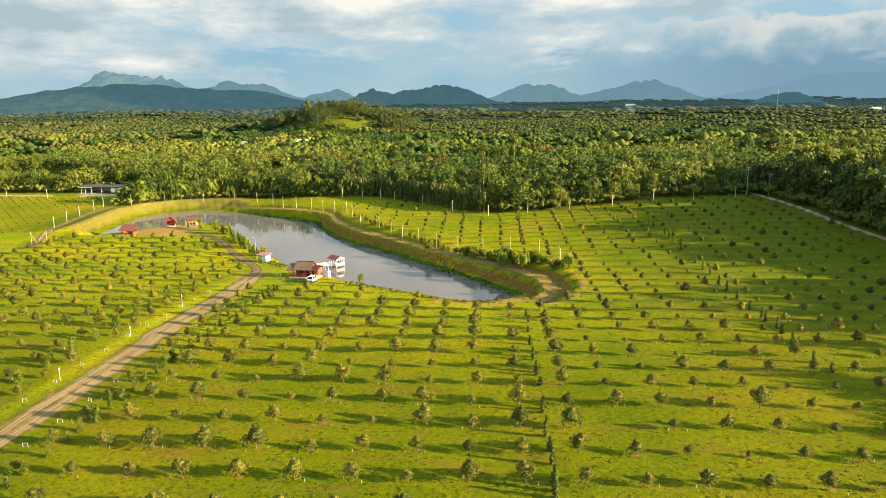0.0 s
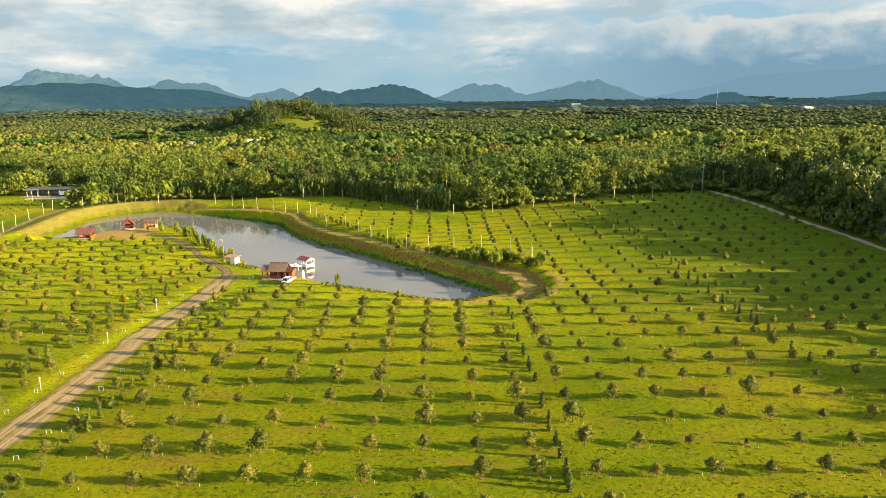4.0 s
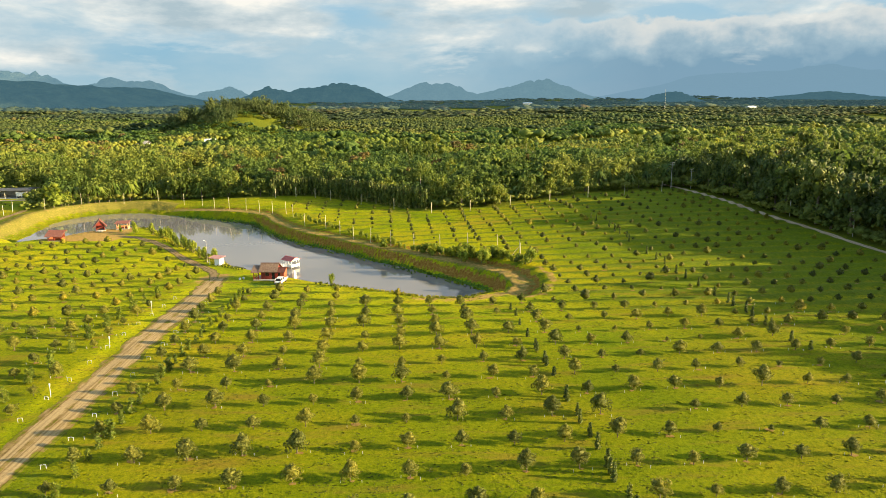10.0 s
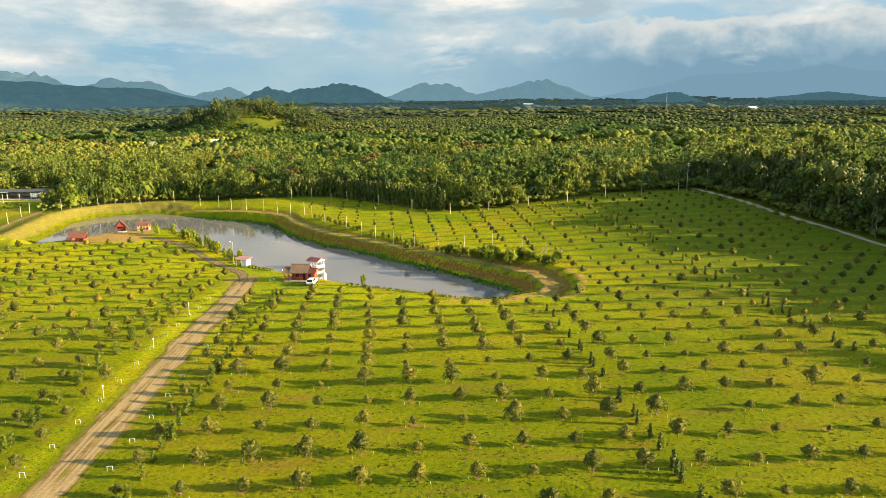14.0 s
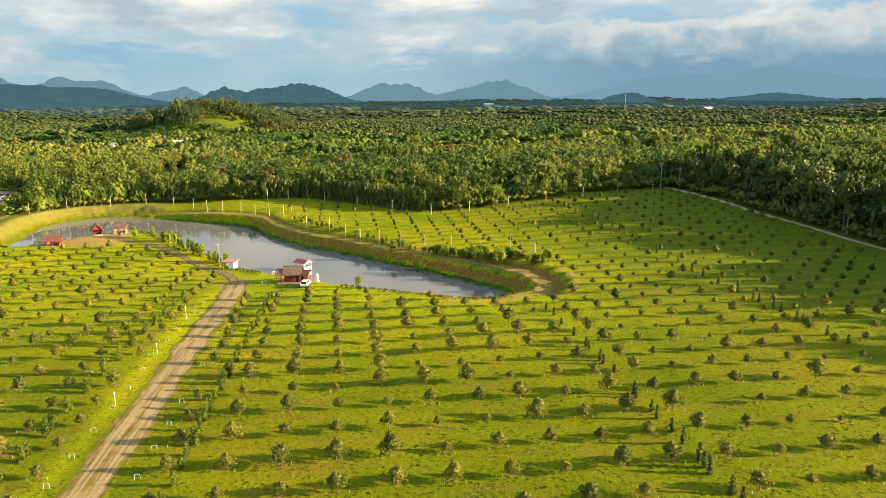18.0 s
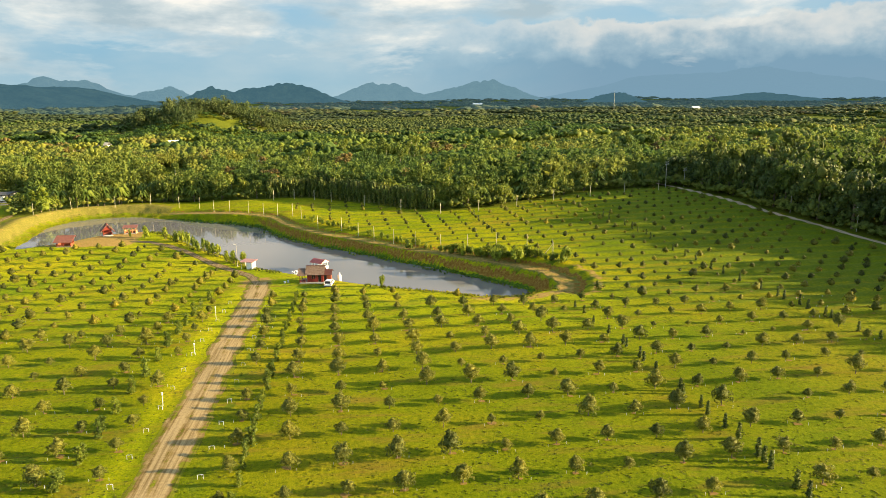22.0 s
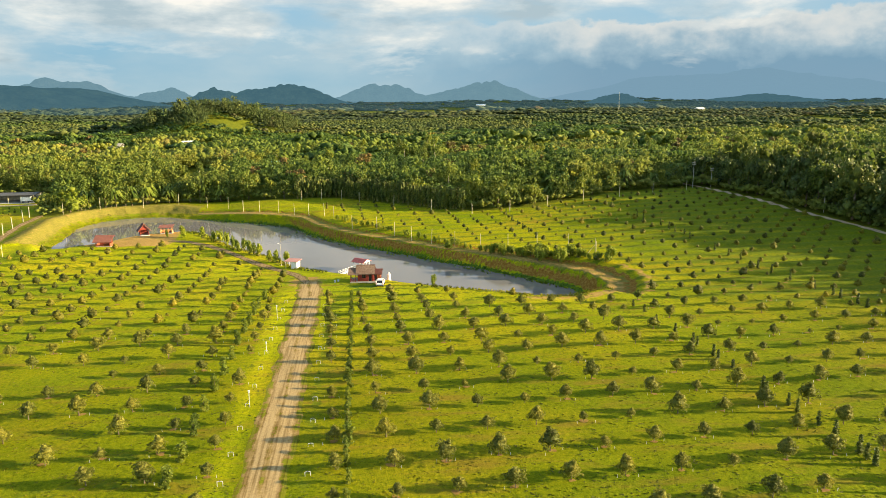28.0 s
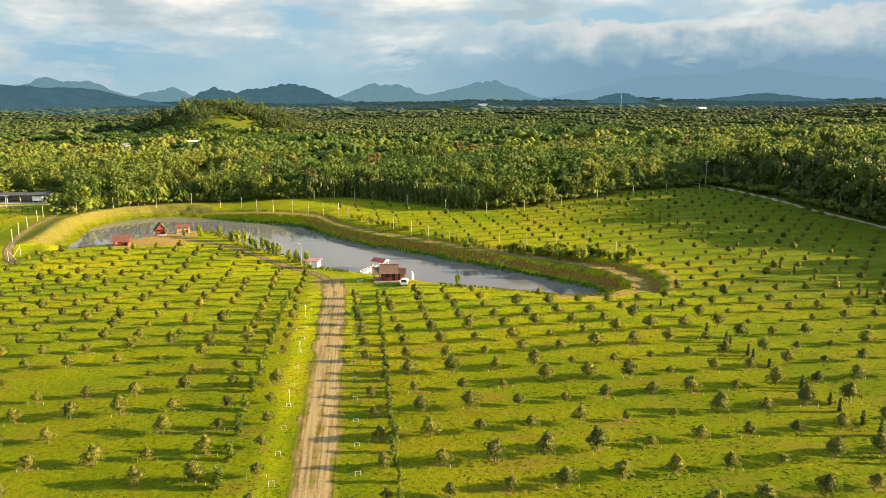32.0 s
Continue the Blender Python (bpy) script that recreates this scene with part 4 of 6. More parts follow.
p = np.stack([-260 + 560 * rs.random(400), 270 + 230 * rs.random(400)], 1)
p = p[in_view(p) & (p[:, 1] - back_line(p[:, 0]) > 14) & (np.abs(p[:, 0] - 98) > 8)]
p = p[land_use(p[:, 0], p[:, 1])[0] != MEADOW][:90]
for k, (x, y) in enumerate(p):
    slim = k % 3 > 0
    h = 11.5 + 4 * rs.random() if slim else 9.0 + 3 * rs.random()
    root = new("tree")
    wd = h * (0.5 if slim else 1.0)
    root.matrix_basis = pose(x, y, gz(x, y) - 0.1, 0, 0, rs.random() * 360) @ Matrix.Diagonal((wd, wd, h, 1))
    new("trunk", tall_trunk).parent = root
    new("crown", slim_meshes[k % 2] if slim else brown_meshes[k % 2]).parent = root
    tagged(root, "slender tall tree with a bare pale trunk" if slim else "broad tree with thin brownish foliage in the woods", "tree", "tall single trees in the woods")


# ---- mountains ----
def hill_mat(name, c1, c2, haze_glow):
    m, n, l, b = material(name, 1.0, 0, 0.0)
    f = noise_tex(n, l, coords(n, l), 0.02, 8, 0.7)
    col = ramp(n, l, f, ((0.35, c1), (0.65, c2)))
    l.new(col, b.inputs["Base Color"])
    # emission lays the blue of the distance haze over the slopes
    b.inputs["Emission Color"].default_value = (*haze_glow, 1)
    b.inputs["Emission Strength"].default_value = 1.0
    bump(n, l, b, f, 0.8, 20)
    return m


# bluish colours and emission paint haze and the rain veil onto the hills
HILL_NEAR = hill_mat("hazed_wooded_hill", (0.003, 0.008, 0.006), (0.026, 0.036, 0.022), (0.013, 0.032, 0.046))
HILL_MID = hill_mat("hazed_hill", (0.008, 0.016, 0.016), (0.034, 0.044, 0.036), (0.035, 0.067, 0.092))
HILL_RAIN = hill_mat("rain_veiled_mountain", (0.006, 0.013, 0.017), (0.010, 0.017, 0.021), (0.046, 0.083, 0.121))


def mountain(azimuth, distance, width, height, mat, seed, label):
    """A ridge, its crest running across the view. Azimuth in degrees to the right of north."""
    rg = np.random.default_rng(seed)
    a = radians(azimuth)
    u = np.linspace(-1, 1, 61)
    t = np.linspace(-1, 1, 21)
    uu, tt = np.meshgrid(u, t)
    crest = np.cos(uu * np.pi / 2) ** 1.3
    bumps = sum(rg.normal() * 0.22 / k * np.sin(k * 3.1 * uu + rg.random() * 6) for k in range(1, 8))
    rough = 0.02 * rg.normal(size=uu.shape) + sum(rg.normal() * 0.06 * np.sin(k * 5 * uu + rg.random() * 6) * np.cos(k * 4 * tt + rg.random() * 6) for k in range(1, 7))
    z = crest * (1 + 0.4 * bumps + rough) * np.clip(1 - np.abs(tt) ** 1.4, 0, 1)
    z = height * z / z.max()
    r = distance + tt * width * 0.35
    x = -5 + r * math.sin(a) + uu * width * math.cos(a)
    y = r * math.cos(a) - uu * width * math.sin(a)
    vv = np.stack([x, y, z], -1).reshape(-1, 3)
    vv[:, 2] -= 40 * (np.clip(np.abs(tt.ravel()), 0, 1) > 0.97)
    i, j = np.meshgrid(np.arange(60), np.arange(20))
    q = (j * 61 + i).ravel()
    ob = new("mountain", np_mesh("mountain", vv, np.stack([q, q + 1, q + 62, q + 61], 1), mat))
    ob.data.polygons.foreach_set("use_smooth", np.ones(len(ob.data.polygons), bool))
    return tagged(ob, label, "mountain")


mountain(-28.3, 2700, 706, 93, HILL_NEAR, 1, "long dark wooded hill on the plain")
mountain(-29.4, 3900, 470, 180, HILL_MID, 2, "high mountain in blue haze behind wooded hills")
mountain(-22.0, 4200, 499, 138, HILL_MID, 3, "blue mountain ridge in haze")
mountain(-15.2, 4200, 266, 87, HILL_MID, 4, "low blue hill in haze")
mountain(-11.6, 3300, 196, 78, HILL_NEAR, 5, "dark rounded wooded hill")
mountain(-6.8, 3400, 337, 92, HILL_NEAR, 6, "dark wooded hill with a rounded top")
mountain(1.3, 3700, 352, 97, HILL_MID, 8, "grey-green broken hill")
mountain(8.6, 4100, 400, 116, HILL_MID, 9, "pointed mountain in blue haze above the plain")
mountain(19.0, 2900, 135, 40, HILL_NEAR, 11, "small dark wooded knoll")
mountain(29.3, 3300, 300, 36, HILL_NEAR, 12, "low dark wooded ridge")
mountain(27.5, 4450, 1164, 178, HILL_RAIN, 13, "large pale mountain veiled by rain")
# ---- sky backdrop with clouds ----
sm = bpy.data.materials.new("cloudy_sky")
sm.use_nodes = True
n, l = sm.node_tree.nodes, sm.node_tree.links
n.remove(n["Principled BSDF"])
uv = n.new("ShaderNodeUVMap")
uv.uv_map = "sky"
sep = n.new("ShaderNodeSeparateXYZ")
l.new(uv.outputs["UV"], sep.inputs[0])
U, V = sep.outputs[0], sep.outputs[1]


def sky_noise(sx, sy, ox, scale, detail, rough, warp=0.0):
    mp = n.new("ShaderNodeMapping")
    mp.inputs["Scale"].default_value = (sx, sy, 1)
    mp.inputs["Location"].default_value = (ox, ox * 0.37, 0)
    l.new(uv.outputs["UV"], mp.inputs["Vector"])
    t = n.new("ShaderNodeTexNoise")
    t.inputs["Scale"].default_value = scale
    t.inputs["Detail"].default_value = detail
    t.inputs["Roughness"].default_value = rough
    t.inputs["Distortion"].default_value = warp
    l.new(mp.outputs[0], t.inputs["Vector"])
    return t.outputs["Fac"]


clear = ramp(n, l, V, ((0.0, (0.31, 0.51, 0.67)), (0.2, (0.25, 0.48, 0.69)), (0.45, (0.30, 0.53, 0.75)), (1.0, (0.33, 0.56, 0.82))))
veil = ramp(n, l, sky_noise(1.0, 0.45, 3.1, 6.0, 6, 0.55), ((0.35, (0, 0, 0)), (0.7, (1, 1, 1))))
col = mix(n, l, math_node(n, l, "MULTIPLY", veil, 0.65), clear, (0.50, 0.63, 0.74))
# bank of cumulus in the east, with rain under it
puff = sky_noise(1.0, 0.2, 8.3, 26.0, 8, 0.55)
broad = sky_noise(1.0, 0.02, 2.7, 6.0, 3, 0.5)
top = math_node(n, l, "ADD", 0.20, math_node(n, l, "ADD", math_node(n, l, "MULTIPLY", puff, 0.26), math_node(n, l, "MULTIPLY", broad, 0.24)))
depth = math_node(n, l, "SUBTRACT", top, V)
bank = ramp(n, l, depth, ((0.5, (0, 0, 0)), (0.508, (1, 1, 1))))
depth2 = math_node(n, l, "ADD", depth, 0.5)
bank = ramp(n, l, depth2, ((0.49, (0, 0, 0)), (0.515, (1, 1, 1))))
bank_col = ramp(n, l, math_node(n, l, "ADD", depth2, math_node(n, l, "MULTIPLY", math_node(n, l, "SUBTRACT", puff, 0.5), 0.25)),
                ((0.45, (0.74, 0.75, 0.78)), (0.56, (0.58, 0.65, 0.73)), (0.66, (0.32, 0.465, 0.61)), (0.78, (0.185, 0.335, 0.50)), (1.0, (0.19, 0.335, 0.50))))
east_fade = ramp(n, l, U, ((0.47, (0, 0, 0)), (0.72, (1, 1, 1))))
col = mix(n, l, math_node(n, l, "MULTIPLY", bank, math_node(n, l, "MULTIPLY", east_fade, 0.92)), col, bank_col)
# layered clouds, thicker higher up and in the west
cl = sky_noise(1.0, 0.5, 0.0, 6.5, 10, 0.56, 0.25)
bias = math_node(n, l, "MULTIPLY", math_node(n, l, "SUBTRACT", V, 0.36), 0.5)
wst = math_node(n, l, "MULTIPLY", math_node(n, l, "SUBTRACT", 0.52, U), 0.28)
cl = math_node(n, l, "ADD", math_node(n, l, "ADD", cl, bias), wst)
cover = ramp(n, l, cl, ((0.46, (0, 0, 0)), (0.62, (1, 1, 1))))
shade = ramp(n, l, sky_noise(1.0, 0.45, 5.0, 10.0, 8, 0.58), ((0.36, (0.40, 0.53, 0.65)), (0.5, (0.62, 0.71, 0.80)), (0.62, (0.90, 0.91, 0.93))))
col = mix(n, l, cover, col, shade)
em = n.new("ShaderNodeEmission")
em.inputs["Strength"].default_value = 0.262
l.new(col, em.inputs["Color"])
l.new(em.outputs[0], n["Material Output"].inputs["Surface"])
az = np.radians(np.linspace(-75, 75, 61))
el = np.radians(np.linspace(-0.4, 17, 17))
R = 4870.0
aa, ee = np.meshgrid(az, el)
vv = np.stack([R * np.sin(aa), R * np.cos(aa), 30 + R * np.tan(ee)], -1).reshape(-1, 3)
i, j = np.meshgrid(np.arange(60), np.arange(16))
q = (j * 61 + i).ravel()
me = np_mesh("backdrop", vv, np.stack([q, q + 1, q + 62, q + 61], 1), sm)
uvl = me.uv_layers.new(name="sky")
idx = np.zeros(len(me.loops), np.int32)
me.loops.foreach_get("vertex_index", idx)
uvs = np.stack([(np.degrees(aa).ravel() + 40) / 80, np.degrees(ee).ravel() / 12], 1)[idx]
uvl.data.foreach_set("uv", uvs.astype(np.float32).ravel())
tagged(new("backdrop", me), "evening sky with streaky white and grey clouds", "sky", "", "structure")
# ---- things by the pond ----
red_wood = rough_mat("red_stained_wood", (0.25, 0.032, 0.020), (0.17, 0.024, 0.016), 2.0, 0.6, 0.2, 0, (1, 1, 6))
orange_wood = rough_mat("orange_wood", (0.30, 0.085, 0.04), (0.22, 0.06, 0.03), 2.5, 0.6)
dark_void = rough_mat("dark_glass_and_doorway", (0.02, 0.02, 0.022), (0.03, 0.03, 0.03), 2, 0.2, 0.02)
shingle = rough_mat("weathered_shingle", (0.14, 0.085, 0.058), (0.22, 0.15, 0.11), 2.0, 0.9, 0.5)
light_wood = rough_mat("pale_orange_wood", (0.55, 0.30, 0.13), (0.42, 0.21, 0.09), 2.5, 0.7)
brown_sheet = rough_mat("red_brown_sheet", (0.25, 0.09, 0.06), (0.18, 0.07, 0.05), 1.2, 0.75)
red_tile = rough_mat("dark_red_tile", (0.13, 0.04, 0.03), (0.09, 0.035, 0.028), 1.5, 0.8, 0.4)
pink_sheet = rough_mat("faded_red_sheet", (0.50, 0.25, 0.20), (0.42, 0.19, 0.15), 1.2, 0.5, 0.1)
pale_red = rough_mat("pale_red_roof", (0.52, 0.13, 0.11), (0.42, 0.10, 0.09), 1.2, 0.55, 0.1)
white_wall = rough_mat("white_paint", (0.80, 0.79, 0.76), (0.70, 0.69, 0.66), 1.5, 0.7, 0.1)
concrete = rough_mat("grey_concrete", (0.42, 0.40, 0.36), (0.30, 0.29, 0.27), 1.0, 0.9)
pale_post = rough_mat("pale_concrete_post", (0.52, 0.47, 0.33), (0.38, 0.33, 0.22), 3, 0.9)
grey_sheet = rough_mat("grey_metal_sheet", (0.06, 0.062, 0.065), (0.09, 0.092, 0.095), 1.0, 0.85, 0.1)
blue_trim = rough_mat("pale_blue_trim", (0.45, 0.60, 0.68), (0.38, 0.52, 0.6), 2, 0.6)


def boxes(name, items, mat, parent, label="", bevel=0.01):
    """One part made of several boxes (lo, hi)."""
    bm = bmesh.new()
    for lo, hi in items:
        box_bm(bm, lo, hi, bevel)
    return part(name, bm, mat, parent, label)


def slab(name, corners, thick, mat, parent, label=""):
    """A flat sheet with thickness through four or three corners."""
    bm = bmesh.new()
    vs = [bm.verts.new(c) for c in corners]
    f = bm.faces.new(vs)
    f.normal_update()
    nrm = f.normal.copy() if f.normal.z >= 0 else -f.normal
    ext = bmesh.ops.extrude_face_region(bm, geom=[f])
    for v in ext["geom"]:
        if isinstance(v, bmesh.types.BMVert):
            v.co += nrm * thick
    bmesh.ops.recalc_face_normals(bm, faces=bm.faces)
    return part(name, bm, mat, parent, label)


def courses(name, a, b, c, d, rows, thick, mat, parent, label=""):
    """A roof slope laid in overlapping courses: eave corners a, b and ridge corners c (above b), d (above a)."""
    a, b, c, d = (Vector(p) for p in (a, b, c, d))
    nrm = (b - a).cross(d - a).normalized()
    if nrm.z < 0:
        nrm = -nrm
    bm = bmesh.new()
    prof = []
    for k in range(rows):
        prof += [(k / rows, thick), ((k + 1) / rows, 0.012)]
    prof += [(1.0, -thick * 0.6), (0.0, -thick * 0.6)]
    left = [bm.verts.new(a.lerp(d, t) + nrm * h) for t, h in prof]
    right = [bm.verts.new(b.lerp(c, t) + nrm * h) for t, h in prof]
    for k in range(len(prof)):
        m = (k + 1) % len(prof)
        bm.faces.new((left[k], right[k], right[m], left[m]))
    bm.faces.new(left)
    bm.faces.new(right[::-1])
    bmesh.ops.recalc_face_normals(bm, faces=bm.faces)
    return part(name, bm, mat, parent, label)


def at_ground(name, x, y, rz, label, category, group="", z=None):
    root = new(name)
    root.matrix_basis = pose(x, y, gz(x, y) if z is None else z, 0, 0, rz)
    return tagged(root, label, category, group)


def window(parent, x, y, z, w, h, depth=0.08, along="x"):
    """A framed dark window in a wall that faces -y."""
    fr = boxes("window", [((x - w / 2 - 0.07, y - depth, z), (x - w / 2, y + 0.02, z + h)), ((x + w / 2, y - depth, z), (x + w / 2 + 0.07, y + 0.02, z + h)),
                          ((x - w / 2 - 0.07, y - depth, z + h), (x + w / 2 + 0.07, y + 0.02, z + h + 0.07)), ((x - w / 2 - 0.1, y - depth - 0.04, z - 0.07), (x + w / 2 + 0.1, y + 0.02, z)),
                          ((x - 0.03, y - depth * 0.8, z), (x + 0.03, y, z + h))], orange_wood, parent, "orange wooden window frame", 0.0)
    boxes("pane", [((x - w / 2, y - 0.03, z), (x + w / 2, y - 0.012, z + h))], dark_void, fr, "", 0.0)
    return fr


# red wooden house by the water
house = at_ground("house", -44.1, 153.6, -4, "red wooden house with weathered shingle roof and open porch", "house", z=gz(-41, 153.5) + 0.02)
boxes("plinth", [((-0.2, -0.3, -0.5), (8.3, 4.4, 0.22))], concrete, house, "grey concrete floor slab")
wall = boxes("wall", [((1.8, 0.4, 0.22), (3.0, 0.52, 2.5)), ((3.0, 0.4, 0.22), (4.0, 0.52, 1.05)), ((3.0, 0.4, 2.0), (4.0, 0.52, 2.5)), ((4.0, 0.4, 0.22), (4.75, 0.52, 2.5)),
                      ((4.75, 0.4, 2.2), (5.6, 0.52, 2.5)), ((5.6, 0.4, 0.22), (6.1, 0.52, 2.5)),
                      ((1.8, 0.52, 0.22), (1.92, 4.2, 2.5)), ((5.98, 0.52, 0.22), (6.1, 4.2, 2.5)), ((1.8, 4.08, 0.22), (6.1, 4.2, 2.5))], red_wood, house)
window(house, 3.5, 0.42, 1.05, 0.95, 0.95)
# dark panel in the opening stands in for the shade indoors
boxes("door_shade", [((4.78, 0.44, 0.22), (5.57, 0.5, 2.18))], dark_void, house, "dark panel painted for the shaded doorway", 0.0)
for gx_ in (1.86, 6.04):
    slab("gable", [(gx_, 0.4, 2.5), (gx_, 4.2, 2.5), (gx_, 2.3, 3.72)], 0.05, red_wood, house)
courses("roof", (1.35, -0.5, 2.15), (6.5, -0.5, 2.15), (6.5, 2.3, 3.85), (1.35, 2.3, 3.85), 9, 0.07, shingle, house, "weathered brown shingle roof")
courses("roof", (6.5, 5.1, 2.15), (1.35, 5.1, 2.15), (1.35, 2.3, 3.85), (6.5, 2.3, 3.85), 9, 0.07, shingle, house, "weathered brown shingle roof")
boxes("ridge_cap", [((1.3, 2.18, 3.85), (6.55, 2.42, 3.97))], red_tile, house)
courses("porch_roof", (-0.7, -0.7, 2.05), (1.5, -0.7, 2.05), (1.5, 2.2, 3.3), (-0.7, 2.2, 3.3), 8, 0.06, shingle, house, "brown shingle porch roof")
courses("porch_roof", (1.5, 4.6, 2.05), (-0.7, 4.6, 2.05), (-0.7, 2.2, 3.3), (1.5, 2.2, 3.3), 8, 0.06, shingle, house, "brown shingle porch roof")
for px in (-0.1, 1.3):
    for py in (-0.1, 3.9):
        boxes("post", [((px - 0.07, py - 0.07, 0.2), (px + 0.07, py + 0.07, 2.35))], red_wood, house)
boxes("rail", [((-0.15, -0.12, 0.85), (1.3, -0.05, 0.95)), ((-0.15, -0.12, 0.45), (1.3, -0.05, 0.53)), ((-0.15, -0.1, 0.85), (-0.08, 3.9, 0.95)), ((-0.15, -0.1, 0.45), (-0.08, 3.9, 0.53))], red_wood, house, "red porch railing")
for k in range(9):
    boxes("baluster", [((-0.05 + k * 0.15, -0.11, 0.22), (0.01 + k * 0.15, -0.06, 0.86))], red_wood, house, "", 0.0)
boxes("annex_wall", [((6.1, 0.9, 0.22), (8.0, 1.02, 2.2)), ((7.9, 1.02, 0.22), (8.02, 4.0, 2.2)), ((6.1, 3.9, 0.22), (8.0, 4.02, 2.2))], orange_wood, house, "orange wooden annex wall")
# dark panel on the wall imitates a shaded opening
boxes("annex_door_shade", [((6.3, 0.86, 0.22), (7.0, 0.9, 2.0))], dark_void, house, "dark panel painted for the shaded doorway", 0.0)
courses("annex_roof", (6.2, -0.3, 2.05), (8.5, -0.3, 2.05), (8.5, 2.2, 2.95), (6.2, 2.2, 2.95), 7, 0.06, red_tile, house, "dark red annex roof")
courses("annex_roof", (8.5, 4.7, 2.05), (6.2, 4.7, 2.05), (6.2, 2.2, 2.95), (8.5, 2.2, 2.95), 7, 0.06, red_tile, house, "dark red annex roof")
for px in (6.3, 8.2):
    boxes("post", [((px - 0.06, -0.1, 0.2), (px + 0.06, 0.02, 2.1))], red_wood, house)
boxes("step", [((4.5, -0.75, -0.3), (5.8, -0.3, 0.08))], concrete, house)

# small white things on the lawn
for x, y in ((-47.6, 154.6), (-46.9, 155.2)):
    b_ = at_ground("bucket", x, y, 20, "small white plastic bucket on the lawn", "bucket")
    bm = bmesh.new()
    tube(bm, (0, 0, 0), (0, 0, 0.45), 0.17, 0.22, 12)
    part("body", bm, white_paint, b_)
    bm = bmesh.new()
    tube(bm, (0, 0, 0.42), (0, 0, 0.47), 0.235, 0.235, 12)
    part("rim", bm, white_paint, b_)

# water tank
tank = at_ground("water_tank", -35.7, 156.2, 0, "tall white water tank with a cone top", "tank")
tank.scale = (0.85, 0.85, 0.88)
bm = bmesh.new()
tube(bm, (0, 0, 0.15), (0, 0, 1.55), 0.5, 0.5, 20)
tube(bm, (0, 0, 1.55), (0, 0, 1.85), 0.5, 0.18, 20)
part("body", bm, white_wall, tank)
bm = bmesh.new()
tube(bm, (0, 0, 1.85), (0, 0, 2.15), 0.2, 0.2, 14)
part("lid", bm, white_wall, tank)
bm = bmesh.new()
tube(bm, (0, 0, -0.2), (0, 0, 0.15), 0.62, 0.62, 20)
part("base", bm, concrete, tank, "grey concrete base")
for zz in (0.5, 0.9, 1.3):
    bm = bmesh.new()
    tube(bm, (0, 0, zz), (0, 0, zz + 0.05), 0.52, 0.52, 20)
    part("hoop", bm, white_wall, tank)


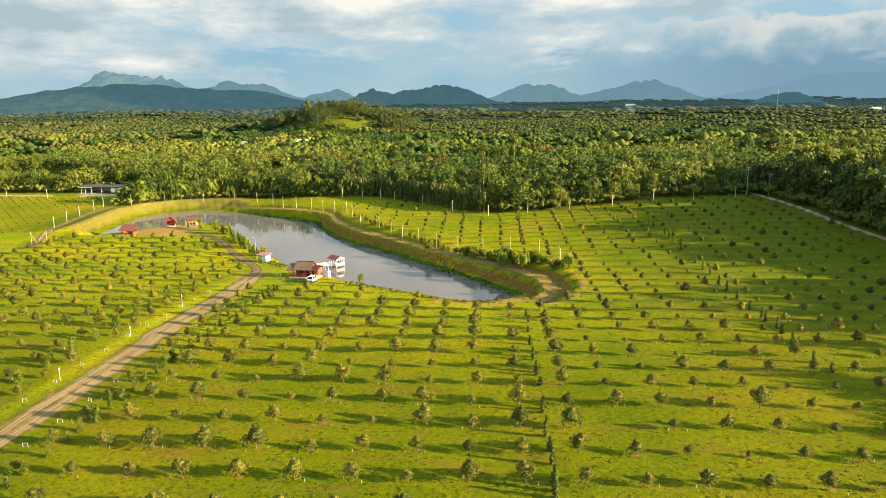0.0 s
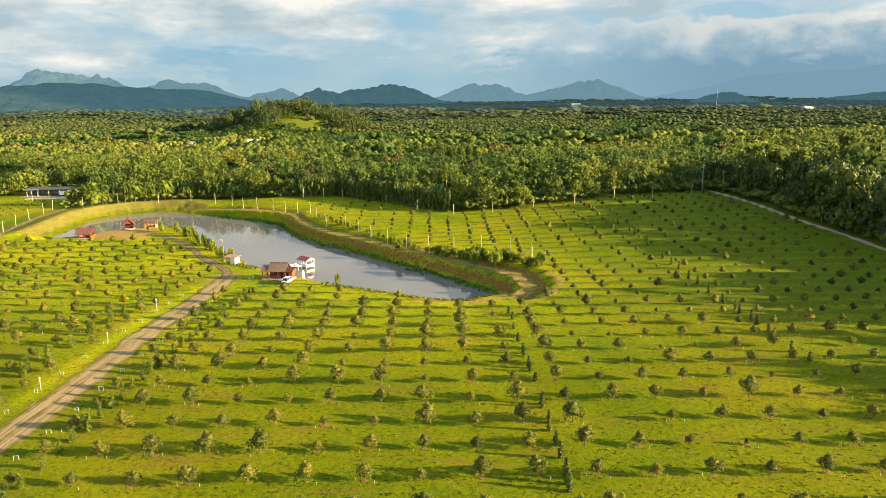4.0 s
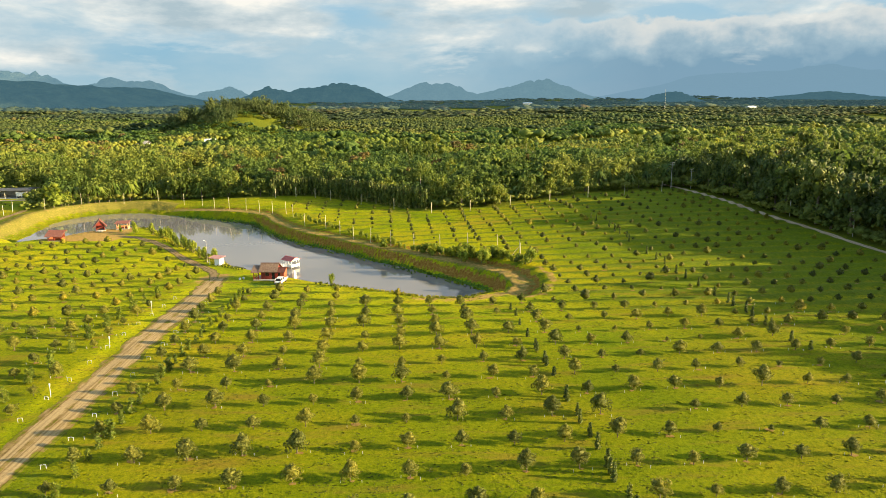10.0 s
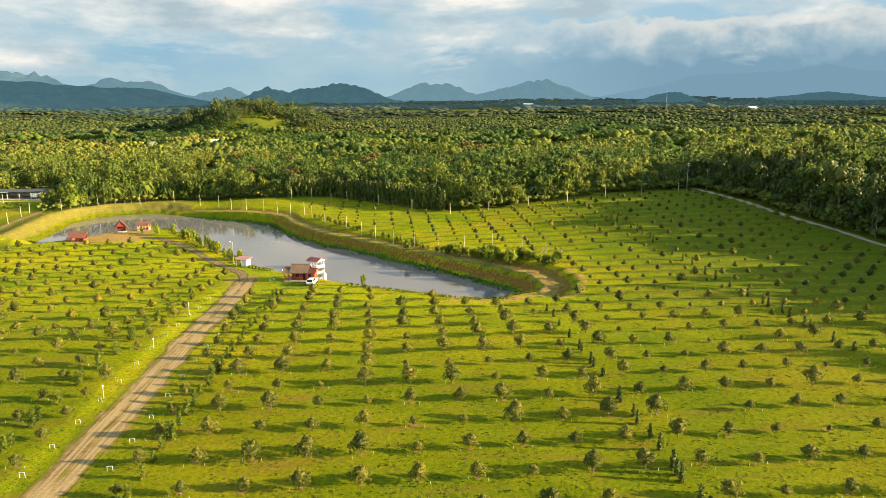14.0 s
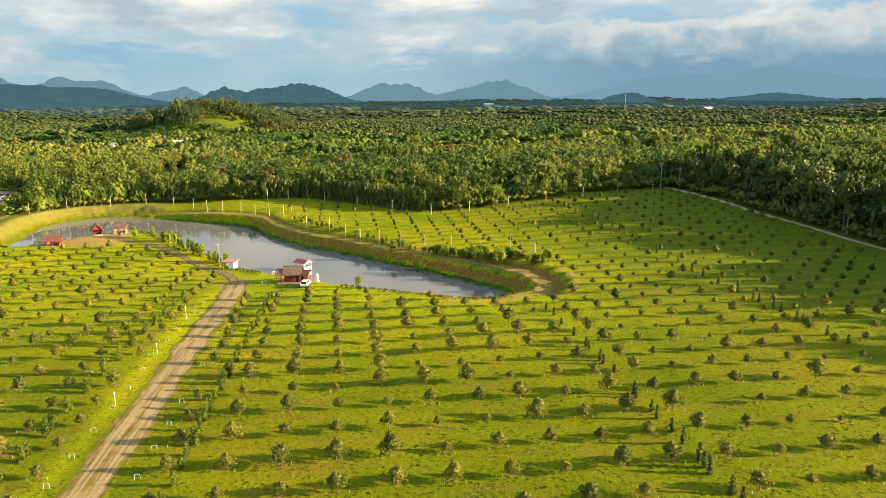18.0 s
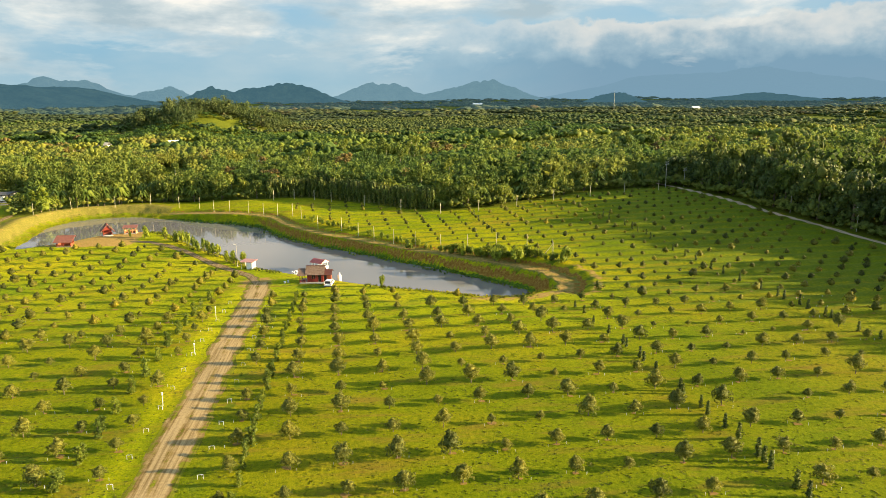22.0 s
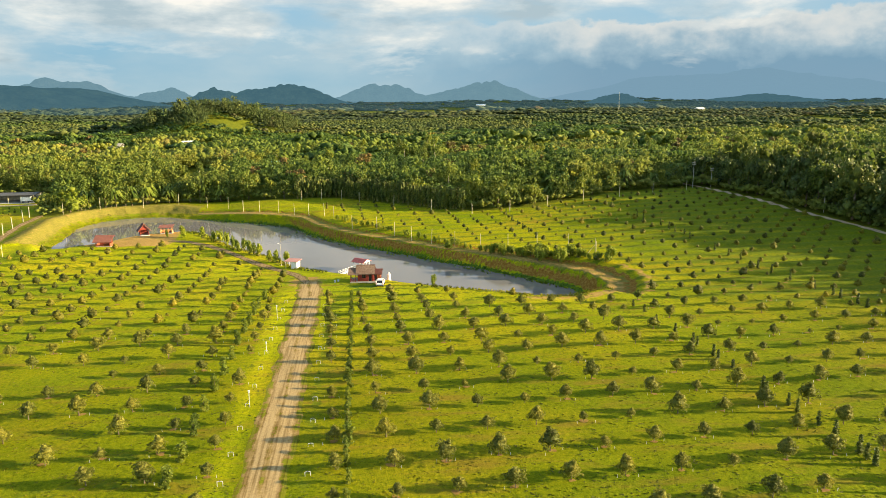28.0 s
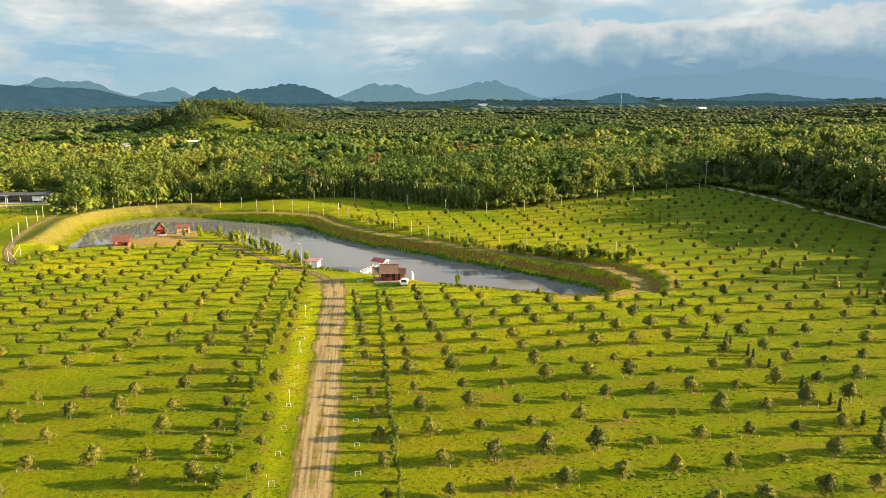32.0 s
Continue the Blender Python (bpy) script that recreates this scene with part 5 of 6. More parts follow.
# car
def car(x, y, rz, paint, label):
    root = at_ground("car", x, y, rz, label, "car")
    root.scale = (0.93, 0.93, 0.93)
    side = [(-2.05, 0.42), (-2.05, 0.85), (-1.95, 1.0), (-1.2, 1.05), (2.0, 1.0), (2.08, 0.75), (2.05, 0.42)]
    bm = bmesh.new()
    l_, r_ = [bm.verts.new((px, -0.84, pz)) for px, pz in side], [bm.verts.new((px, 0.84, pz)) for px, pz in side]
    bm.faces.new(l_)
    bm.faces.new(r_[::-1])
    for k in range(len(side)):
        bm.faces.new((l_[k], r_[k], r_[(k + 1) % len(side)], l_[(k + 1) % len(side)]))
    bmesh.ops.recalc_face_normals(bm, faces=bm.faces)
    bmesh.ops.bevel(bm, geom=list(bm.edges), offset=0.07, segments=2, affect="EDGES")
    part("body", bm, paint, root)
    top = [(-0.95, 1.02), (-0.35, 1.5), (1.45, 1.5), (1.95, 1.0)]
    bm = bmesh.new()
    l_, r_ = [bm.verts.new((px, -0.74 if pz < 1.2 else -0.6, pz)) for px, pz in top], [bm.verts.new((px, 0.74 if pz < 1.2 else 0.6, pz)) for px, pz in top]
    bm.faces.new(l_)
    bm.faces.new(r_[::-1])
    for k in range(len(top)):
        bm.faces.new((l_[k], r_[k], r_[(k + 1) % len(top)], l_[(k + 1) % len(top)]))
    bmesh.ops.recalc_face_normals(bm, faces=bm.faces)
    bmesh.ops.bevel(bm, geom=list(bm.edges), offset=0.03, segments=1, affect="EDGES")
    part("cabin", bm, dark_void, root, "dark car glass")
    boxes("roof", [((-0.35, -0.6, 1.47), (1.45, 0.6, 1.55))], paint, root, "", 0.03)
    for px, tilt in ((-0.62, 0), (0.55, 0), (1.68, 0)):
        for s in (-1, 1):
            bm = bmesh.new()
            top_x = {-0.62: -0.35, 0.55: 0.55, 1.68: 1.45}[px]
            bot_x = {-0.62: -0.95, 0.55: 0.55, 1.68: 1.95}[px]
            tube(bm, (bot_x, s * 0.755, 1.0), (top_x, s * 0.615, 1.5), 0.05, 0.045, 6)
            part("pillar", bm, paint, root)
    for px in (-1.3, 1.3):
        for s in (-1, 1):
            bm = bmesh.new()
            tube(bm, (px, s * 0.66, 0.32), (px, s * 0.87, 0.32), 0.32, 0.32, 18)
            wheel = part("wheel", bm, rubber, root, "black tyre")
            bm = bmesh.new()
            tube(bm, (px, s * 0.86, 0.32), (px, s * 0.885, 0.32), 0.19, 0.17, 12)
            part("rim", bm, grey_sheet, wheel, "grey wheel rim")
    for s in (-1, 1):
        boxes("headlight", [((-2.09, s * 0.62 - 0.16, 0.72), (-2.0, s * 0.62 + 0.16, 0.88))], glassy, root, "clear headlight", 0.02)
        boxes("tail_light", [((2.0, s * 0.68 - 0.1, 0.72), (2.1, s * 0.68 + 0.1, 0.95))], pale_red, root, "red tail light", 0.02)
        boxes("mirror", [((-0.85, s * 0.95 - 0.08, 1.0), (-0.7, s * 0.95 + 0.08, 1.14))], paint, root, "", 0.02)
    for x0, x1 in ((-2.14, -1.95), (1.98, 2.14)):
        boxes("bumper", [((x0, -0.8, 0.35), (x1, 0.8, 0.55))], grey_sheet, root, "grey bumper", 0.03)
    return root


rubber = rough_mat("tyre_rubber", (0.02, 0.02, 0.02), (0.03, 0.03, 0.03), 5, 0.8)
glassy = rough_mat("lamp_glass", (0.6, 0.62, 0.62), (0.7, 0.7, 0.7), 5, 0.1, 0.0)
car_white = rough_mat("white_car_paint", (0.80, 0.80, 0.79), (0.75, 0.75, 0.74), 0.6, 0.25, 0.0, 0, (1, 1, 1), 0.5)
house.scale = (0.81, 0.86, 0.90)
car(-37.7, 150.6, 262, car_white, "white hatchback car parked on the lawn")

# kiosk
kiosk = at_ground("kiosk", -58.6, 176.6, -24, "small white kiosk with a faded red overhanging roof", "kiosk")
kiosk.scale = (0.78, 0.78, 0.9)
boxes("wall", [((-0.4, -1.1, -0.3), (1.6, -1.0, 1.9)), ((-0.4, 1.0, -0.3), (1.6, 1.1, 1.9)), ((-0.4, -1.0, -0.3), (-0.3, 1.0, 1.9)), ((1.5, -1.0, -0.3), (1.6, 1.0, 1.9))], white_wall, kiosk, "white rendered wall")
slab("roof", [(-2.6, -1.6, 1.95), (2.2, -1.6, 2.0), (2.2, 1.6, 2.35), (-2.6, 1.6, 2.3)], 0.1, pink_sheet, kiosk, "faded red sheet roof")
for py in (-1.2, 1.2):
    boxes("post", [((-2.3, py - 0.05, -0.3), (-2.2, py + 0.05, 2.05 if py < 0 else 2.2))], white_wall, kiosk)
boxes("counter", [((-0.48, -0.9, 0.85), (-0.3, 0.9, 0.93))], orange_wood, kiosk)
boxes("step", [((0.2, -1.5, -0.3), (1.4, -1.1, 0.02))], concrete, kiosk)

# lamp post
lamp = at_ground("street_lamp", -62.0, 179.3, 0, "slim white lamp post beside the track", "lamp")
bm = bmesh.new()
tube(bm, (0, 0, -0.3), (0, 0, 5.7), 0.042, 0.025, 8)
part("pole", bm, pale_post, lamp)
bm = bmesh.new()
tube(bm, (0, 0, 5.6), (-0.35, 0, 5.75), 0.035, 0.03, 6)
part("arm", bm, pale_post, lamp)
boxes("head", [((-0.7, -0.09, 5.72), (-0.32, 0.09, 5.82))], white_wall, lamp, "white lamp head", 0.02)
bm = bmesh.new()
tube(bm, (0, 0, -0.3), (0, 0, 0.35), 0.2, 0.14, 8)
part("base", bm, concrete, lamp)

# pavilion on the pond
pav = at_ground("pavilion", -42.0, 186.4, -38, "white pavilion with a red roof standing in the pond", "pavilion", z=WATER_Z)
boxes("deck", [((-2.0, -1.7, 0.45), (2.0, 1.7, 0.62))], white_wall, pav, "white deck")
for px in (-1.85, 1.85):
    for py in (-1.55, 1.55):
        bm = bmesh.new()
        tube(bm, (px, py, -1.6), (px, py, 0.5), 0.09, 0.09, 8)
        part("stilt", bm, white_wall, pav)
        boxes("post", [((px - 0.07, py - 0.07, 0.6), (px + 0.07, py + 0.07, 2.6))], white_wall, pav)
for lo, hi in (((-2.0, -1.7, 0.62), (2.0, -1.62, 1.35)), ((-2.0, 1.62, 0.62), (2.0, 1.7, 1.35)), ((1.92, -1.6, 0.62), (2.0, 1.6, 1.35))):
    boxes("parapet", [(lo, hi)], white_wall, pav, "white panelled railing")
for px in (-0.66, 0.66):
    for py in (-1.62, 1.62):
        boxes("post", [((px - 0.05, py - 0.05, 1.3), (px + 0.05, py + 0.05, 2.6))], white_wall, pav)
boxes("beam", [((-2.1, -1.75, 2.5), (2.1, -1.55, 2.68)), ((-2.1, 1.55, 2.5), (2.1, 1.75, 2.68)), ((1.9, -1.6, 2.5), (2.08, 1.6, 2.68)), ((-2.08, -1.6, 2.5), (-1.9, 1.6, 2.68))], white_wall, pav)
courses("roof", (-2.5, -2.1, 2.55), (2.45, -2.1, 2.55), (2.45, 0, 3.5), (-2.5, 0, 3.5), 7, 0.05, pale_red, pav, "pale red tiled roof")
courses("roof", (2.45, 2.1, 2.55), (-2.5, 2.1, 2.55), (-2.5, 0, 3.5), (2.45, 0, 3.5), 7, 0.05, pale_red, pav, "pale red tiled roof")
for gx_ in (2.2, -2.25):
    slab("gable", [(gx_, -1.85, 2.62), (gx_, 1.85, 2.62), (gx_, 0, 3.42)], 0.06, white_wall, pav, "white gable board")
bm = bmesh.new()
for s in (-1, 1):
    box_bm(bm, (-0.5 + s * 0.9, -0.3, 0.62), (0.5 + s * 0.9, 0.0, 1.05), 0.02)
part("bench", bm, white_wall, pav)

pav.scale = (0.84, 0.84, 0.86)

# walkway to the pavilion
walkway = new("walkway")
tagged(walkway, "white railed footbridge from the bank to the pavilion", "footbridge")
a_, b_ = Vector((-46.6, 167.0, gz(-46.6, 167.0) + 0.1)), Vector((-43.6, 184.6, WATER_Z + 0.65))
d_ = b_ - a_
walkway.matrix_basis = Matrix.Translation(a_)
side_v = Vector((d_.y, -d_.x, 0)).normalized() * 0.65
planks = 34
for k in range(planks):
    p0, p1 = d_ * (k / planks), d_ * ((k + 0.86) / planks)
    slab("plank", [p0 - side_v, p0 + side_v, p1 + side_v, p1 - side_v], 0.05, white_wall, walkway)
for s in (-1, 1):
    for hgt in (0.4, 0.75):
        bm = bmesh.new()
        tube(bm, side_v * s + Vector((0, 0, hgt)), d_ + side_v * s + Vector((0, 0, hgt)), 0.025, 0.025, 6)
        part("rail", bm, white_wall, walkway)
    for k in range(10):
        p0 = d_ * (k / 9) + side_v * s
        bm = bmesh.new()
        tube(bm, p0 - Vector((0, 0, 0.4 + 1.6 * min(1, k / 3))), p0 + Vector((0, 0, 0.8)), 0.04, 0.04, 6)
        part("post", bm, white_wall, walkway)

# gazebo, open hut and shed at the pond's head
gaz = at_ground("gazebo", -107.6, 222.0, 24, "dark red wooden gazebo with a steep gabled roof", "gazebo")
gaz.scale = (0.74, 0.66, 0.86)
boxes("floor", [((-1.9, -2.3, -0.5), (1.9, 2.2, 0.3))], concrete, gaz, "pale concrete floor", 0.03)
boxes("step", [((-0.8, -3.0, -0.5), (0.8, -2.3, 0.12))], concrete, gaz)
for px in (-1.6, 1.6):
    for py in (-1.9, 1.9):
        boxes("post", [((px - 0.1, py - 0.1, 0.3), (px + 0.1, py + 0.1, 2.1))], red_wood, gaz)
boxes("wall", [((-1.6, 1.85, 0.3), (1.6, 1.95, 2.1)), ((-1.65, -1.8, 0.3), (-1.55, 1.8, 1.1)), ((1.55, -1.8, 0.3), (1.65, 1.8, 1.1))], red_wood, gaz)
courses("roof", (-2.6, 2.5, 1.6), (-2.6, -2.7, 1.6), (0, -2.7, 4.3), (0, 2.5, 4.3), 10, 0.07, red_tile, gaz, "dark red shingle roof")
courses("roof", (2.6, -2.7, 1.6), (2.6, 2.5, 1.6), (0, 2.5, 4.3), (0, -2.7, 4.3), 10, 0.07, red_tile, gaz, "dark red shingle roof")
slab("gable", [(-1.7, -2.0, 2.1), (1.7, -2.0, 2.1), (0, -2.0, 3.95)], 0.06, red_wood, gaz)
for s in (-1, 1):
    bm = bmesh.new()
    tube(bm, (s * 2.6, -2.72, 1.62), (0, -2.72, 4.36), 0.09, 0.09, 5)
    part("bargeboard", bm, orange_wood, gaz, "orange wooden bargeboard")
boxes("bench", [((-1.4, 1.2, 0.3), (1.4, 1.7, 0.75))], orange_wood, gaz)
hut = at_ground("open_hut", -101.6, 224.6, 6, "small open wooden hut with a flat brown roof", "hut")
hut.scale = (0.92, 1, 1)
boxes("floor", [((-2.0, -1.2, -0.5), (2.0, 1.2, 0.15))], concrete, hut)
boxes("wall", [((-1.8, 0.9, 0.15), (1.8, 1.0, 1.0)), ((-1.85, -1.0, 0.15), (-1.75, 1.0, 0.9)), ((1.75, -1.0, 0.15), (1.85, 1.0, 0.9)), ((-1.8, -1.0, 0.6), (-0.6, -0.9, 0.9))], light_wood, hut)
for px in (-1.8, 1.8):
    boxes("post", [((px - 0.07, 0.88, 0.15), (px + 0.07, 1.02, 2.15))], light_wood, hut)
for px in (-1.8, -0.6, 0.7, 1.8):
    boxes("post", [((px - 0.08, -1.05, 0.15), (px + 0.08, -0.9, 1.95))], light_wood, hut)
slab("roof", [(-2.3, -1.5, 1.9), (2.3, -1.5, 1.9), (2.3, 1.4, 2.35), (-2.3, 1.4, 2.35)], 0.1, brown_sheet, hut, "brown sheet roof")
boxes("bench", [((-1.6, 0.3, 0.15), (1.6, 0.8, 0.6))], orange_wood, hut)
shed = at_ground("shed", -114.6, 208.6, -3, "small brown wooden shed with a dark red sheet roof", "shed")
boxes("wall", [((-1.9, 1.2, -0.4), (1.9, 1.3, 2.2)), ((-1.9, -1.0, -0.4), (-1.8, 1.2, 0.8)), ((1.8, -1.0, -0.4), (1.9, 1.2, 0.8)), ((-1.9, -1.1, -0.4), (0.0, -1.0, 0.5))], orange_wood, shed)
boxes("floor", [((-1.95, -1.15, -0.6), (1.95, 1.2, -0.3))], concrete, shed)
for px in (-1.9, 1.9):
    boxes("post", [((px - 0.08, 0.2, 0.8), (px + 0.08, 0.34, 2.6))], red_wood, shed)
for px in (-1.9, 0, 1.9):
    boxes("post", [((px - 0.08, -1.2, -0.4), (px + 0.08, -1.06, 1.6))], red_wood, shed)
slab("roof", [(-2.6, -1.9, 1.25), (2.6, -1.9, 1.25), (2.6, 1.0, 2.8), (-2.6, 1.0, 2.8)], 0.09, brown_sheet, shed, "dark red sheet roof")
slab("roof", [(-2.3, 2.2, 2.2), (2.3, 2.2, 2.2), (2.6, 1.0, 2.8), (-2.6, 1.0, 2.8)], 0.09, brown_sheet, shed, "dark red sheet roof")
boxes("ledge", [((-2.0, -1.7, -0.4), (2.6, -1.2, 0.05))], concrete, shed)

# ---- posts and fences ----
def post_mesh(h, r, sides=4):
    bm = bmesh.new()
    tube(bm, (0, 0, -0.4), (0, 0, h), r * 1.4, r * 1.2, sides)
    tube(bm, (0, 0, h), (0, 0, h + 0.08), r * 1.2, r * 0.4, sides)
    me = bpy.data.meshes.new("post")
    bm.to_mesh(me)
    bm.free()
    me.materials.append(pale_post)
    return me


TALL_POST, LOW_POST = post_mesh(4.4, 0.055), post_mesh(3.9, 0.085)


def fence_posts(points, me, label, group):
    for x, y in points:
        ob = new("fence_post", me)
        ob.matrix_basis = pose(x, y, gz(x, y), rng.normal() * 1.2, rng.normal() * 1.2, rng.random() * 40)
        tagged(ob, label, "post", group)


fence_posts([(-151.6, 274.5), (-141, 282), (-127, 288), (-114, 290), (-102, 285), (-93, 279), (-86.1, 271.5), (-79.7, 268.2), (-72.3, 263.9), (-66, 258), (-60.7, 255), (-55, 250.5),
             (-51.4, 244), (-45, 229), (-37.2, 221.5), (-32, 214.5), (-27.3, 208), (-21.8, 202.5), (-15.7, 196.8), (-9.1, 192), (-2, 189), (5.4, 186), (12.9, 182), (17.6, 174)],
            TALL_POST, "tall pale concrete post on the pond bank", "posts along the pond bank")
fence_posts([(-66, 287), (-58, 288.5), (-50, 287), (-43, 281), (-30, 268.5), (-17, 254.6), (-3.5, 245.5), (10, 246), (24.5, 250), (39.8, 256.5), (54.1, 257.8), (69.0, 262.5), (84.5, 267)],
            LOW_POST, "pale concrete boundary post before the woods", "posts along the back boundary")
fence_posts([(-152, 225.6), (-155.8, 238.2), (-157.7, 248.9), (-160, 261.7), (-162.3, 271.7), (-188, 300), (-206, 299), (-226, 299)], LOW_POST, "pale concrete post beside a dirt track", "posts along the levee track")


def braced(x, y, dx, dy, label):
    root = at_ground("braced_post", x, y, 0, label, "post")
    bm = bmesh.new()
    tube(bm, (0, 0, -0.3), (0, 0, 3.6), 0.07, 0.06, 4)
    part("post", bm, pale_post, root)
    bm = bmesh.new()
    tube(bm, (dx, dy, -0.2), (0.05, 0, 3.1), 0.055, 0.05, 4)
    part("brace", bm, pale_post, root)


braced(17.9, 174.2, -2.6, 0.3, "pale concrete corner post with a slanting brace")
braced(-141, 206, -1.2, -3.5, "pale concrete gate post with a slanting brace")
braced(-141, 199, 2.8, -1.0, "pale concrete gate post with a slanting brace")


def utility_pole(x, y, h):
    root = at_ground("utility_pole", x, y, 20, "grey concrete power pole beside the lane", "pole", "power poles")
    bm = bmesh.new()
    tube(bm, (0, 0, -0.5), (0, 0, h), 0.12, 0.08, 6)
    part("pole", bm, concrete, root)
    for zz in (h - 0.4, h - 1.2):
        boxes("cross_arm", [((-0.9, -0.06, zz), (0.9, 0.06, zz + 0.12))], concrete, root, "", 0.0)
        for px in (-0.8, 0.8):
            bm = bmesh.new()
            tube(bm, (px, 0, zz + 0.12), (px, 0, zz + 0.3), 0.05, 0.03, 6)
            part("insulator", bm, white_paint, root)


for x, y, h in ((90.8, 275, 10.5), (99.0, 276, 8.0), (108.5, 217, 7.5), (112.5, 190, 7.5)):
    utility_pole(x, y, h)

# ---- plants in the rows ----
VINE_LEAF = leaf_mat("vine_leaf", (0.04, 0.062, 0.010), (0.078, 0.105, 0.015), (0.13, 0.145, 0.022), per_object=True)
CLIMBER_LEAF = leaf_mat("climber_leaf", (0.075, 0.115, 0.014), (0.125, 0.165, 0.020), (0.185, 0.215, 0.028), per_object=True, through=0.4)
LIME_LEAF = leaf_mat("lime_shrub_leaf", (0.11, 0.155, 0.014), (0.185, 0.23, 0.022), (0.26, 0.295, 0.034), per_object=True, through=0.42)
rg = np.random.default_rng(77)
vine_meshes = []
for k in range(3):
    lobes = [(rg.normal() * 0.06, rg.normal() * 0.06, 0.35 + 0.42 * a, 0.46 - 0.03 * a + 0.10 * rg.random(), 0.44 - 0.03 * a, 0.34) for a in range(8)]
    vine_meshes.append(np_mesh("vine", *joined([lumps(rg, [q[:3] + tuple(0.75 * w for w in q[3:]) for q in lobes], 5, 2), leaves(rg, lobes, 260, 0.21, 0.6)]), VINE_LEAF))
vine_post_mesh = post_mesh(3.0, 0.06)


def vine_post(x, y, s, label="tall post wrapped in dark green climbing vine", group="vine posts", slim=1.0):
    root = new("vine_post")
    root.matrix_basis = pose(x, y, gz(x, y), 0, 0, rg.random() * 360) @ Matrix.Diagonal((0.85 * slim * (0.75 + 0.3 * rg.random()), 0.85 * slim * (0.75 + 0.3 * rg.random()), 0.54 * s, 1))
    new("post", vine_post_mesh).parent = root
    new("vine", vine_meshes[int(rg.integers(3))]).parent = root
    tagged(root, label, "plant", group)


def climber(x, y, s):
    root = new("climbing_plant")
    w = s * (0.85 + 0.35 * rg.random())
    root.matrix_basis = pose(x, y, gz(x, y), 0, 0, rg.random() * 360) @ Matrix.Diagonal((w, w, 0.8 * s, 1))
    new("post", climber_post).parent = root
    new("vine", climber_meshes[int(rg.integers(4))]).parent = root
    tagged(root, "bushy light green climbing plant on a pole", "plant", "climbing plants beside the road")


bm = bmesh.new()
tube(bm, (0, 0, -0.3), (0, 0, 2.6), 0.05, 0.04, 5)
climber_post = bpy.data.meshes.new("post")
bm.to_mesh(climber_post)
bm.free()
climber_post.materials.append(bark)
climber_meshes = []
for k in range(4):
    lobes = [(rg.normal() * 0.14, rg.normal() * 0.14, 0.30 + 0.30 * a, 0.42 + 0.22 * rg.random() - 0.02 * a, 0.42 + 0.22 * rg.random() - 0.02 * a, 0.30) for a in range(9)]
    climber_meshes.append(np_mesh("vine", *joined([lumps(rg, [q[:3] + tuple(0.5 * w for w in q[3:]) for q in lobes], 5, 2), leaves(rg, lobes, 300, 0.22, 1.2)]), CLIMBER_LEAF))
y = 58.5
while y < 142:
    climber(-43.1 + 0.012 * (82 - y) + 0.2 * rg.normal(), y, (0.62 + 0.35 * rg.random()) * (1.0 if y < 100 else 0.85))
    y += 2.4 + 1.3 * rg.random()
for k in range(14):
    climber(-61.15 + 0.15 * rg.normal(), 62.2 + 6.1 * k + 0.3 * rg.normal(), 0.85 + 0.3 * rg.random())
    if rg.random() < 0.5:
        climber(-61.15 + 0.2 * rg.normal(), 63.6 + 6.1 * k + 0.3 * rg.normal(), 0.6 + 0.3 * rg.random())
for x, y, s in ((9.6, 126.3, 0.7), (10.0, 121.9, 0.8), (9.9, 116.2, 0.6), (10.2, 109.1, 0.8), (10.6, 103.4, 0.9), (10.7, 102.2, 0.8), (11.0, 97.4, 1.0), (11.1, 96.2, 0.8), (11.5, 92.6, 0.7), (11.7, 85.0, 1.0),
                (11.7, 84.0, 0.8), (12.0, 79.6, 0.9), (11.9, 77.5, 1.0), (12.2, 73.8, 1.0), (12.4, 71.0, 1.1), (12.5, 67.0, 1.2), (12.5, 65.8, 1.0), (12.5, 64.5, 1.1), (12.9, 60.6, 1.1), (13.1, 58.8, 1.0),
                (46.5, 220, 1.0), (47.4, 217, 1.1), (48.9, 206.9, 1.1), (49.0, 201, 1.2), (49.8, 198.5, 1.0), (49.6, 188.4, 1.1), (50.6, 194, 0.9), (50.4, 175.2, 1.1), (50.6, 168.4, 1.0), (50.8, 162.8, 1.1),
                (50.8, 154.8, 1.1), (51.0, 149.5, 1.1), (51.2, 142.5, 1.0), (50.9, 133.6, 1.0), (51.4, 128.3, 1.1), (51.3, 126, 1.0), (51.8, 121.6, 1.1), (51.6, 118.8, 1.0), (51.4, 113.4, 1.0), (52.0, 112.6, 0.8),
                (51.3, 104.6, 0.95), (52.2, 100.5, 0.8),
                (8.1, 198.5, 0.9), (7.9, 207, 0.9), (7.6, 214, 1.0), (7.5, 221, 0.9), (7.3, 229, 1.0), (7.3, 238.6, 1.1), (7.2, 247, 1.2)):
    vine_post(x, y, s)

# shrubs on the banks
shrub_meshes = []
for k in range(4):
    lobes = []
    for a in range(7):
        t, r = rg.random() * 6.3, 0.75 * rg.random()
        q = 0.35 + 0.3 * rg.random()
        lobes.append((r * math.cos(t), r * math.sin(t), 0.4 + 0.9 * rg.random(), q, q, q * 1.2))
    shrub_meshes.append(np_mesh("foliage", *joined([lumps(rg, [q[:3] + tuple(0.6 * w for w in q[3:]) for q in lobes], 5, 2), leaves(rg, lobes, 340, 0.18, 1.2)]), LIME_LEAF))
bm = bmesh.new()
for k in range(5):
    tube(bm, (0.1 * math.cos(k * 1.3), 0.1 * math.sin(k * 1.3), -0.2), (0.5 * math.cos(k * 1.3), 0.5 * math.sin(k * 1.3), 0.9), 0.03, 0.015, 5)
